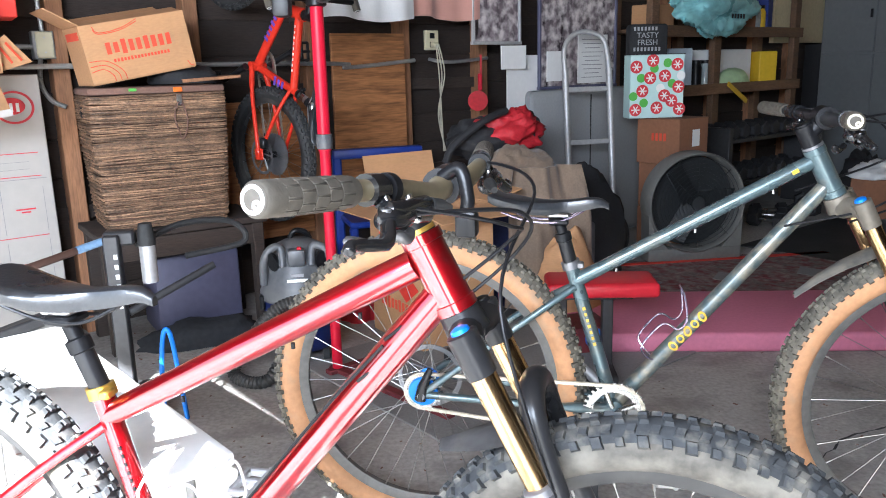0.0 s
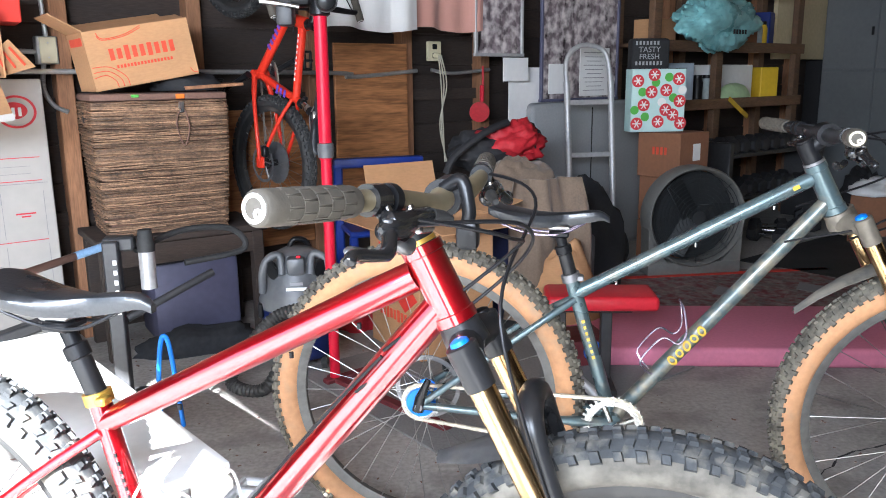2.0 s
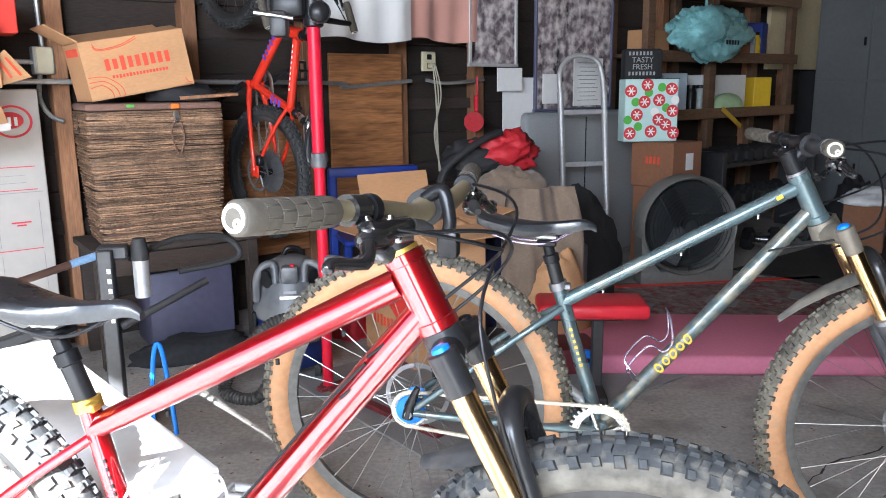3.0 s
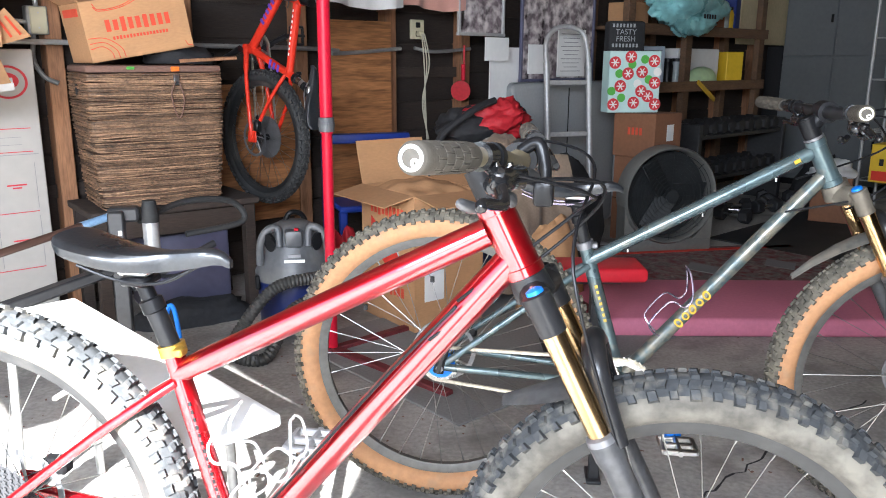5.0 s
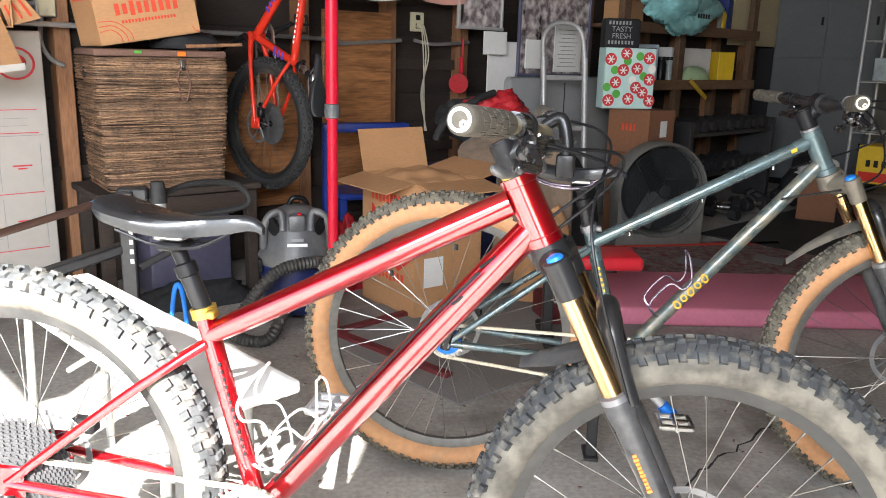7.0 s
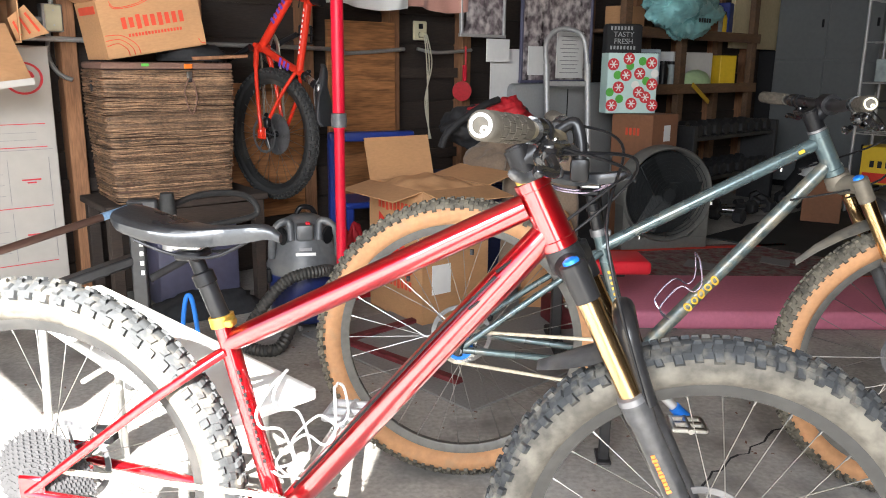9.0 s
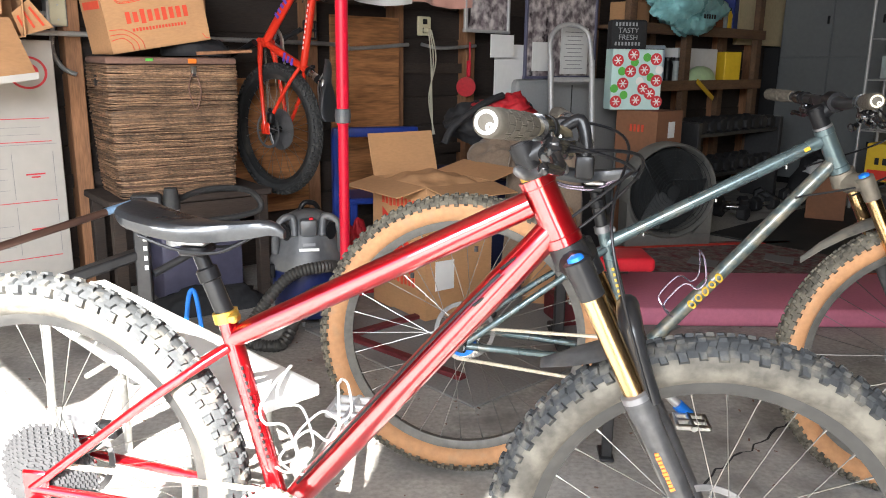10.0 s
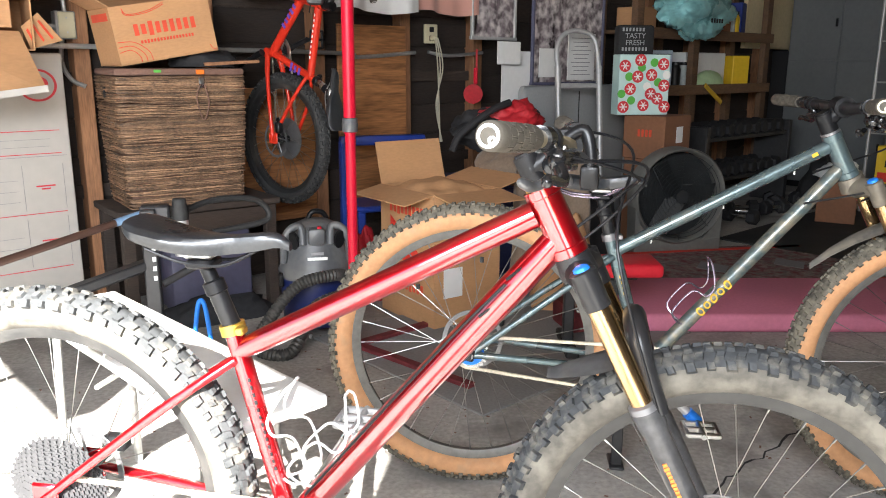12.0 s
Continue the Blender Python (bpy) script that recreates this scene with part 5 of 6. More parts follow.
part("strap", tube(B(), bezier([(-0.035, 0, 0.006), (-0.03, 0, 0.18), (-0.012, 0, 0.315), (0.008, 0, 0.31), (0.022, 0, 0.18), (0.035, 0, 0.006)], 6), 0.008, 8), STRAP, bs)


# low white bench behind the rear wheel of the red bike
wbn = thing("low_bench", pose(-0.815, 1.595, 0, 0, 0, -48.5), "low bench with a glossy white plastic top", "bench")
part("top", box(B(), (0, 0, 0.472), (1.02, 0.235, 0.026), 0.006, seg=2), WHITE, wbn)
part("edge_trim", box(B(), (0, 0.1195, 0.468), (0.975, 0.004, 0.014), 0.001), DARKSTEEL, wbn)
for x in (-0.40, 0.34):
    part("leg_frame", tube(B(), [(x, -0.10, 0.0), (x + 0.02, -0.09, 0.45), (x + 0.02, 0.09, 0.45), (x, 0.10, 0.0)], 0.011, 10), CONDUIT, wbn)
part("brace", tube(B(), [(-0.39, 0, 0.26), (-0.02, 0, 0.455)], 0.008, 8), CONDUIT, wbn)
part("brace", tube(B(), [(0.34, 0, 0.26), (-0.02, 0, 0.455)], 0.008, 8), CONDUIT, wbn)


# ---------------------------------------------------------------- wet and dry vacuum, pole stand
def vacuum():
    v = thing("shop_vacuum", pose(-0.605, 3.10, 0, 0, 0, 8), "grey and blue wet-dry shop vacuum with black hose", "vacuum")
    part("tank", lathe(B(), [(0.001, 0.05), (0.13, 0.05), (0.145, 0.07), (0.15, 0.2), (0.152, 0.255), (0.001, 0.255)], 40, axis="Z"), TANKBLUE, v)
    part("head", lathe(B(), [(0.001, 0.255), (0.158, 0.255), (0.16, 0.285), (0.150, 0.305), (0.132, 0.37), (0.112, 0.43), (0.085, 0.47), (0.05, 0.487), (0.001, 0.49)], 40, axis="Z"), GREYPLASTIC, v)
    for s in (-1, 1):
        part("handle", tube(B(), bezier([(s * 0.135, -0.07, 0.325), (s * 0.128, -0.09, 0.42), (s * 0.100, -0.09, 0.468), (s * 0.062, -0.085, 0.470), (s * 0.055, -0.11, 0.40)], 6), 0.016, 10), GREYPLASTIC, v)
        part("handle_recess", disc(B(), 0.03, 0.012, 0, 20, Matrix.Translation((s * 0.092, -0.10, 0.42)) @ pose(0, 0, 0, 14, 0, s * 30) @ Matrix.Diagonal((0.8, 1, 1.3, 1))), BLACK, v)
    part("switch_housing", box(B(), (0, -0.105, 0.435), (0.07, 0.06, 0.07), 0.014, seg=2), GREYPLASTIC, v)
    part("switch", box(B(), (0.012, -0.12, 0.474), (0.018, 0.02, 0.01), 0.003), REDVINYL, v)
    part("top_handle", tube(B(), bezier([(-0.03, 0.02, 0.485), (-0.01, 0.02, 0.515), (0.03, 0.03, 0.51), (0.05, 0.04, 0.48)], 6), 0.011, 10), BLACK, v)
    for z, w in ((0.372, 0.05), (0.352, 0.08)):
        part("label_bar", box(B(), (0, -0.146 - 0.004 * (0.372 - z) * 50, z), (w, 0.004, 0.012)), WHITE if z < 0.36 else INK, v, smooth=0)
    for a in (20, 160):
        part("latch", box(B(), (0.158 * math.cos(radians(a)), -0.158 * math.sin(radians(a)), 0.25), (0.02, 0.05, 0.06), 0.005), BLACK, v)
    for a in (45, 135, 225, 315):
        part("caster", tube(B(), [(0.13 * math.cos(radians(a)) - 0.012, 0.13 * math.sin(radians(a)), 0.028), (0.13 * math.cos(radians(a)) + 0.012, 0.13 * math.sin(radians(a)), 0.028)], 0.028, 14), RUBBER, v)
    line = bezier([(0.12, -0.10, 0.26), (0.06, -0.22, 0.30), (-0.08, -0.24, 0.27), (-0.20, -0.26, 0.14), (-0.25, -0.28, 0.035), (-0.12, -0.34, 0.03), (-0.02, -0.22, 0.17), (0.1, -0.16, 0.2)], 22)
    part("hose", tube(B(), line, [0.0255 if i % 2 else 0.0215 for i in range(len(line))], 12), HOSE, v)
    return v


vacuum()
ps = thing("bike_storage_pole", pose(-0.432, 2.871, 0), "bright red steel bicycle storage pole with a grey collar", "bike stand")
part("pole", tube(B(), [(-0.004, 0, 0.02), (-0.004, 0, 0.88)], 0.020, 24), REDPOLE, ps)
part("upper_pole", tube(B(), [(-0.004, 0, 0.86), (-0.004, 0, 2.44)], 0.0235, 24), REDPOLE, ps)
part("collar", tube(B(), [(-0.004, 0, 0.865), (-0.004, 0, 0.868), (-0.004, 0, 0.918), (-0.004, 0, 0.92)], [0.022, 0.029, 0.029, 0.024], 22), GREYPLASTIC, ps)
part("collar_ridge", tube(B(), [(-0.004, 0, 0.885), (-0.004, 0, 0.90)], 0.031, 22), GREYPLASTIC, ps)
part("foot_bar", box(B(), (0.21, -0.20, 0.014), (0.66, 0.04, 0.022), 0.004, pose(0, 0, 0, 0, 0, -46) @ Matrix.Translation((0.08, 0.20, 0))), DARKRED, ps)
part("foot_bar", box(B(), (0.2, 0.0, 0.014), (0.5, 0.04, 0.022), 0.004, pose(0, 0, 0, 0, 0, 40)), DARKRED, ps)
knob_m = Matrix.Translation((0.03, -0.075, 1.405)) @ pose(0, 0, 0, 0, 0, 10)
part("clamp_head", box(B(), (-0.085, -0.02, 1.44), (0.12, 0.10, 0.10), 0.02, seg=2), BLACK, ps, "black padded clamp jaw")
part("clamp_jaw", box(B(), (-0.115, -0.045, 1.37), (0.06, 0.07, 0.09), 0.014, seg=2), DARKSTEEL, ps)
part("clamp_sleeve", tube(B(), [(-0.004, 0, 1.36), (-0.004, 0, 1.365), (-0.004, 0, 1.455), (-0.004, 0, 1.46)], [0.028, 0.036, 0.036, 0.028], 22), BLACK, ps)
part("clamp_knob", lathe(B(), [(0.001, -0.030), (0.022, -0.029), (0.032, -0.022), (0.035, -0.008), (0.035, 0.01), (0.029, 0.016), (0.001, 0.016)], 22, m=knob_m), BLACK, ps)
part("knob_ring", lathe(B(), [(0.036, -0.012), (0.039, -0.006), (0.039, 0.002), (0.036, 0.006)], 22, closed=True, m=knob_m), GREYPLASTIC, ps)
part("clamp_lever", tube(B(), bezier([(-0.06, -0.085, 1.385), (-0.12, -0.095, 1.395), (-0.19, -0.10, 1.405)], 5), [0.007] * 6 + [0.009] * 5, 10), STEEL, ps, "steel quick-release lever")
part("arm_clamp", tube(B(), [(-0.004, 0, 1.44), (-0.004, 0, 1.50)], 0.036, 20), BLACK, ps)
part("arm", tube(B(), bezier([(-0.02, 0.02, 1.47), (-0.10, 0.25, 1.48), (-0.2, 0.5, 1.50), (-0.24, 0.62, 1.54)], 6), 0.012, 10), BLACK, ps)
part("arm", tube(B(), bezier([(-0.01, 0.02, 1.46), (-0.03, 0.22, 1.46), (-0.08, 0.45, 1.48), (-0.10, 0.56, 1.52)], 6), 0.012, 10), BLACK, ps)

# ---------------------------------------------------------------- open carton and the heap behind it
cb = carton("large_open_carton", pose(-0.11, 3.06, 0, 0, 0, 33), 0.36, 0.42, 0.585, "large open brown carton with red print on the floor", flaps=(("l", 12, 0.15), ("r", -14, 0.17), ("b", -74, 0.195), ("f", 9, 0.17)))
for z in (0.50, 0.16):
    for i in range(9):
        part("printed_bar", box(B(), (-0.0015, 0.33 - 0.030 * i, z), (0.002, 0.018, 0.042 * (1.25 if i in (2, 5) else 1))), PRINT, cb, smooth=0)
part("packing_paper", cloth(B(), 1, 1, 22, 22, lambda a, b, o: Vector((0.012 + 0.336 * a, 0.012 + 0.396 * b, 0.566 + 0.055 * math.sin(math.pi * a) ** 0.6 * math.sin(math.pi * b) ** 0.6 + 0.009 * math.sin(a * 13 + b * 5) * math.sin(b * 11 - a * 4) - 0.003 * o))), CARD, cb, "crumpled brown packing paper", smooth=40)
part("shipping_label", box(B(), (0.10, -0.0015, 0.20), (0.10, 0.002, 0.13)), PAPER, cb, smooth=0)
part("printed_band", prism(B(), [(0.02, 0.26), (0.335, 0.46), (0.335, 0.34), (0.12, 0.19)], 0.002, Matrix.Translation((-0.0022, 0, 0)) @ Matrix.Rotation(radians(90), 4, "Z")), REDCARD, cb, "slanted red printed band", smooth=0)
bk = thing("blue_chair", pose(-0.34, 3.98, 0, 0, 0, 18), "blue plastic folding chair leaning among boxes", "chair")
for x in (-0.21, 0.19):
    part("upright", box(B(), (x, 0.0, 0.37), (0.045, 0.05, 0.74), 0.01), BLUEPLASTIC, bk)
part("top_rail", box(B(), (0, 0, 0.735), (0.46, 0.055, 0.05), 0.012, seg=2), BLUEPLASTIC, bk)
part("seat", box(B(), (0, -0.12, 0.42), (0.42, 0.30, 0.03), 0.01), BLUEPLASTIC, bk)
for x in (-0.19, 0.17):
    part("front_leg", box(B(), (x, -0.25, 0.205), (0.04, 0.04, 0.41), 0.008), BLUEPLASTIC, bk)
single("green_bottle", lathe(B(), [(0.001, 0), (0.036, 0), (0.038, 0.16), (0.02, 0.20), (0.014, 0.24), (0.001, 0.24)], 20, axis="Z"), material("olive_glass", (0.09, 0.14, 0.03), 0.15, var=0.1, bump=0), pose(-0.27, 3.87, 0.437), "olive green bottle on the blue chair", "bottle")
single("crimson_bag", heap(B(), 0, 0, 0, 0.10, 0.10, 0.32, 8), FABRICRED, pose(-0.43, 3.58, 0), "crimson fabric bag on the floor", "bag", smooth=80)
bn = thing("navy_bin", pose(0.24, 3.86, 0, 0, 0, 20), "navy plastic bin holding piled clothes", "bin")
part("body", box(B(), (0, 0, 0.27), (0.62, 0.42, 0.54), 0.03, seg=2), FABRICNAVY, bn)
part("rim", box(B(), (0, 0, 0.545), (0.65, 0.45, 0.03), 0.01), FABRICNAVY, bn)
single("tan_jacket", heap(B(), 0, 0, 0, 0.23, 0.19, 0.21, 27, 0.17, 56, 22, 11.0), FABRICTAN, pose(0.34, 3.72, 0.56, 0, 0, 25), "crumpled tan cotton jacket heaped on the bin", "jacket", smooth=80)
single("tan_trousers", cloth(B(), 1, 1, 24, 16, lambda a, b, o: Vector(((a - 0.5) * (0.34 + 0.1 * b), -0.24 - 0.05 * b + 0.034 * math.sin(a * 10 + b * 2.6) + 0.012 * math.sin(a * 27 - b * 5) + 0.02 * math.sin(b * 7 + a * 3) - 0.008 * o, 0.70 - 0.62 * b))), FABRICTAN, pose(0.36, 3.72, 0, 0, 0, 22), "tan trousers hanging in folds from the heap", "trousers", smooth=80)
bp = thing("backpack", pose(0.29, 3.86, 0.735, 0, 0, 15), "red and black nylon backpack on the clothes heap", "backpack")
part("bag", blob(B(), (0.02, 0, 0.10), (0.15, 0.13, 0.095), 33, 0.34, 56, 30, 14), FABRICRED, bp, smooth=80)
part("black_panel", blob(B(), (-0.12, 0.02, 0.06), (0.16, 0.13, 0.095), 37, 0.3), FABRICBLACK, bp, smooth=80)
part("pocket", blob(B(), (0.12, 0.06, 0.10), (0.085, 0.10, 0.09), 39, 0.2), FABRICBLACK, bp, smooth=80)
part("shoulder_strap", tube(B(), bezier([(-0.02, -0.08, 0.2), (-0.15, -0.14, 0.16), (-0.3, -0.16, 0.06), (-0.34, -0.15, -0.02)], 6), 0.018, 8), FABRICBLACK, bp)
single("black_duffel_bag", heap(B(), 0, 0, 0, 0.34, 0.2, 0.62, 51, 0.18, 36, 14), FABRICBLACK, pose(0.66, 4.12, 0, 0, 0, 30), "black duffel bag slumped beside the hand truck", "bag", smooth=80)
single("dark_storage_box", box(B(), (0, 0, 0.2), (0.34, 0.3, 0.4), 0.02, seg=2), GREYPLASTIC, pose(0.50, 3.78, 0, 0, 0, 30), "grey plastic storage box among the bags", "box")
single("brown_paper_bag", heap(B(), 0, 0, 0, 0.17, 0.12, 0.42, 61, 0.14, 24, 12), CARD, pose(0.52, 3.42, 0, 0, 0, 15), "crumpled brown paper bag on the floor", "paper bag", smooth=80)

# ---------------------------------------------------------------- things on the stud wall
ol = thing("wall_outlet", GP(2.905, 3.69, 1.295), "white double wall outlet with plugs", "outlet")
part("plate", box(B(), (0, 0, 0), (0.10, 0.02, 0.11), 0.005), IVORY, ol)
for z in (-0.025, 0.025):
    part("socket", box(B(), (0.0, -0.011, z), (0.034, 0.004, 0.03), 0.003), BLACK, ol)
part("plug", box(B(), (0.0, -0.03, -0.025), (0.035, 0.04, 0.028), 0.006), IVORY, ol)
for k in range(3):
    single("hanging_cord", tube(B(), bezier([G(2.90 + 0.01 * k, 3.64, 1.27), G(2.91 + 0.02 * k, 3.63, 1.1), G(2.92 - 0.012 * k, 3.63, 0.88), G(2.93 + 0.008 * k, 3.63, 0.66)], 8), 0.004, 6), CORD, Matrix(), "cream cord hanging from the wall outlet", "cord", "cords")
pd = thing("table_tennis_paddle", GP(3.20, 3.60, 1.0, -34), "red paddle hanging by its strap from a stud", "paddle")
part("blade", disc(B(), 0.060, 0.012, 0, 36, Matrix.Translation((-0.015, 0.02, -0.06))), FABRICRED, pd)
part("grip", box(B(), (0.0, 0.02, 0.05), (0.026, 0.02, 0.10), 0.006), REDPOLE, pd)
part("strap", box(B(), (0.006, 0.022, 0.15), (0.012, 0.004, 0.12), 0.001), FABRICRED, pd)


def hung(name, u0, u1, v, z0, z1, mat, label):
    w = u1 - u0
    f = lambda a, b, o: G(u0 + a * w, v - 0.02 * math.sin(a * 9) - 0.012 * math.sin(a * 23 + b) - 0.008 * o, z1 - (z1 - z0) * b + 0.012 * math.sin(a * 7))
    return single(name, cloth(B(), 1, 1, 26, 10, f), mat, Matrix(), label, "towel")


hung("white_towel", 1.98, 2.58, 3.42, 1.385, 2.0, TOWELWHITE, "white towel hanging in front of the stud wall")
hung("pink_towel", 2.55, 3.12, 3.48, 1.40, 2.0, TOWELPINK, "dusty pink towel hanging beside the white one")
single("clothes_rail", tube(B(), [G(1.8, 3.45, 2.0), G(3.3, 3.45, 2.0)], 0.014, 10), DARKSTEEL, Matrix(), "dark metal clothes rail under the ceiling", "rail")


def flat(name, u0, u1, z0, z1, v, mat, label, cat, frame_mat=None, tilt=0):
    t = thing(name, GP((u0 + u1) / 2, v, (z0 + z1) / 2), label, cat)
    part("sheet", box(B(), (0, 0, 0), (u1 - u0, 0.008, z1 - z0), 0.001), mat, t, smooth=0)
    if frame_mat:
        w, h = u1 - u0, z1 - z0
        for c, s in (((0, -0.006, h / 2), (w + 0.03, 0.02, 0.018)), ((0, -0.006, -h / 2), (w + 0.03, 0.02, 0.018)), ((-w / 2, -0.006, 0), (0.018, 0.02, h)), ((w / 2, -0.006, 0), (0.018, 0.02, h))):
            part("frame_bar", box(B(), c, s, 0.002), frame_mat, t, smooth=0)
    return t


flat("framed_print", 3.02, 3.38, 1.27, 1.95, 3.46, PHOTO, "mottled grey print in a thin silver frame", "picture", ALU)
flat("framed_print", 3.56, 4.27, 1.0, 1.95, 3.47, PHOTO, "large mottled print behind glass in a blue-grey frame", "picture", LAVENDER)
flat("white_board", 3.32, 3.78, 0.45, 1.20, 3.50, PAPER, "plain white board leaning against the studs", "board")
p1 = flat("pinned_paper", 3.22, 3.42, 1.12, 1.255, 3.44, PAPER, "white paper sheet pinned beside the print", "paper")
p2 = flat("pinned_paper", 3.88, 4.16, 1.02, 1.32, 3.44, PAPER, "printed paper sheet taped over the large print", "paper")
for i in range(10):
    part("text_bar", box(B(), (-0.01, -0.0055, 0.12 - 0.026 * i), (0.20 - 0.03 * (i % 3), 0.002, 0.004)), INK, p2, smooth=0)
flat("pinned_paper", 3.60, 3.76, 1.04, 1.22, 3.44, PAPER, "small white paper sheet on the large print", "paper")
ft = thing("folding_table", GP(3.96, 3.42, 0), "grey plastic folding table stored on its side", "folding table")
part("tabletop", box(B(), (0, 0, 0.50), (1.10, 0.045, 0.98), 0.04, seg=3), GREYTABLE, ft)
part("centre_seam", box(B(), (0, -0.024, 0.50), (0.006, 0.004, 0.9)), BLACK, ft, smooth=0)


def hand_truck():
    t = thing("hand_truck", pose(0.885, 4.66, 0, -7, 0, 14), "aluminium hand truck with a loop handle, leaning upright", "hand truck")
    for s in (-1, 1):
        part("rail", tube(B(), [(s * 0.14, 0, 0.03), (s * 0.14, 0, 1.12)], 0.019, 14), ALU, t)
    part("loop_handle", tube(B(), bezier([(-0.14, 0, 1.10), (-0.135, 0.01, 1.24), (-0.07, 0.02, 1.32), (0.03, 0.02, 1.335), (0.12, 0.01, 1.28), (0.14, 0, 1.10)], 8), 0.015, 12), ALU, t)
    for z in (1.0, 0.69, 0.40, 0.12):
        part("cross_bar", box(B(), (0, 0, z), (0.28, 0.022, 0.03), 0.004), ALU, t)
    part("toe_plate", box(B(), (0, -0.09, 0.02), (0.36, 0.2, 0.008), 0.002), ALU, t)
    for s in (-1, 1):
        w = part("wheel", lathe(B(), [(0.03, -0.025), (0.08, -0.03), (0.11, -0.02), (0.115, 0), (0.11, 0.02), (0.08, 0.03), (0.03, 0.025)], 30, axis="Y", m=pose(s * 0.20, 0.07, 0.12, 0, 0, 90)), RUBBER, t)
        part("hub", disc(B(), 0.05, 0.05, 0, 20, pose(s * 0.20, 0.07, 0.12, 0, 0, 90)), GREYPLASTIC, w)
    part("axle", tube(B(), [(-0.2, 0.07, 0.12), (0.2, 0.07, 0.12)], 0.01, 8), STEEL, t)


hand_truck()
for i in range(3):
    c = carton("brown_carton", pose(1.37 + 0.01 * (i % 2), 4.64, 0.271 * i, 0, 0, 36 + 2 * i), 0.30, 0.30, 0.268, "closed reddish-brown carton in a stack", CARDDARK, group="stacked cartons")
    if i == 2:
        part("shipping_label", box(B(), (0.17, -0.0015, 0.15), (0.075, 0.002, 0.10)), PAPER, c, smooth=0)
        for k in range(4):
            part("printed_bar", box(B(), (-0.0015, 0.10 + 0.028 * k, 0.16), (0.002, 0.016, 0.045)), PRINT, c, smooth=0)
gb = thing("gift_bag", pose(1.262, 4.845, 0.813, 0, 0, 6), "pale blue gift bag with red circles and green dots", "gift bag")
part("bag", box(B(), (0, 0, 0.185), (0.33, 0.12, 0.37), 0.004), GIFT, gb, smooth=0)
rng = random.Random(9)
for i, (x, z) in enumerate([(-0.13, 0.30), (-0.045, 0.235), (0.045, 0.245), (0.13, 0.18), (-0.09, 0.16), (0.0, 0.06), (0.09, 0.10), (-0.13, 0.05), (0.12, 0.31), (-0.03, 0.335), (0.045, 0.13), (0.14, 0.05)]):
    d = part("red_circle", disc(B(), 0.037, 0.002, -0.061, 28, Matrix.Translation((x, 0, z))), REDLINE, gb)
    for k in range(3):
        part("snowflake_bar", box(B(), (0, -0.063, 0), (0.050, 0.0012, 0.006), 0, Matrix.Translation((x, 0, z)) @ Matrix.Rotation(k * math.pi / 3, 4, "Y")), WHITE, d, smooth=0)
for x, z in ((-0.02, 0.29), (0.09, 0.20), (-0.08, 0.09), (0.02, 0.175), (-0.10, 0.235), (0.06, 0.32), (0.145, 0.245), (-0.145, 0.13)):
    part("dot", disc(B(), 0.026, 0.0016, -0.0606, 22, Matrix.Translation((x, 0, z))), GREEN if rng.random() < 0.6 else WHITE, gb)
# the bag is solid; a black sheet on top gives its shaded inside
part("opening_edge", box(B(), (0, 0, 0.371), (0.334, 0.124, 0.004)), FABRICBLACK, gb, smooth=0)
tt = thing("tote_bag", pose(1.30, 5.0, 0.815, 0, 0, 4), "black printed grocery tote standing behind the gift bag", "tote bag")
part("bag", box(B(), (-0.05, 0, 0.275), (0.24, 0.10, 0.55), 0.02, seg=2), FABRICBLACK, tt)
for i, w in enumerate(("TASTY", "FRESH")):
    lettering("words", w, 0.046, GREYTABLE, tt, Matrix.Translation((-0.06, -0.0515, 0.482 - 0.042 * i)) @ Matrix.Rotation(radians(90), 4, "X"))
for z, n in ((0.522, 7), (0.402, 8)):
    for i in range(n):
        part("text_bar", box(B(), (-0.14 + 0.022 * i, -0.051, z), (0.012, 0.002, 0.022)), GREYTABLE, tt, smooth=0)


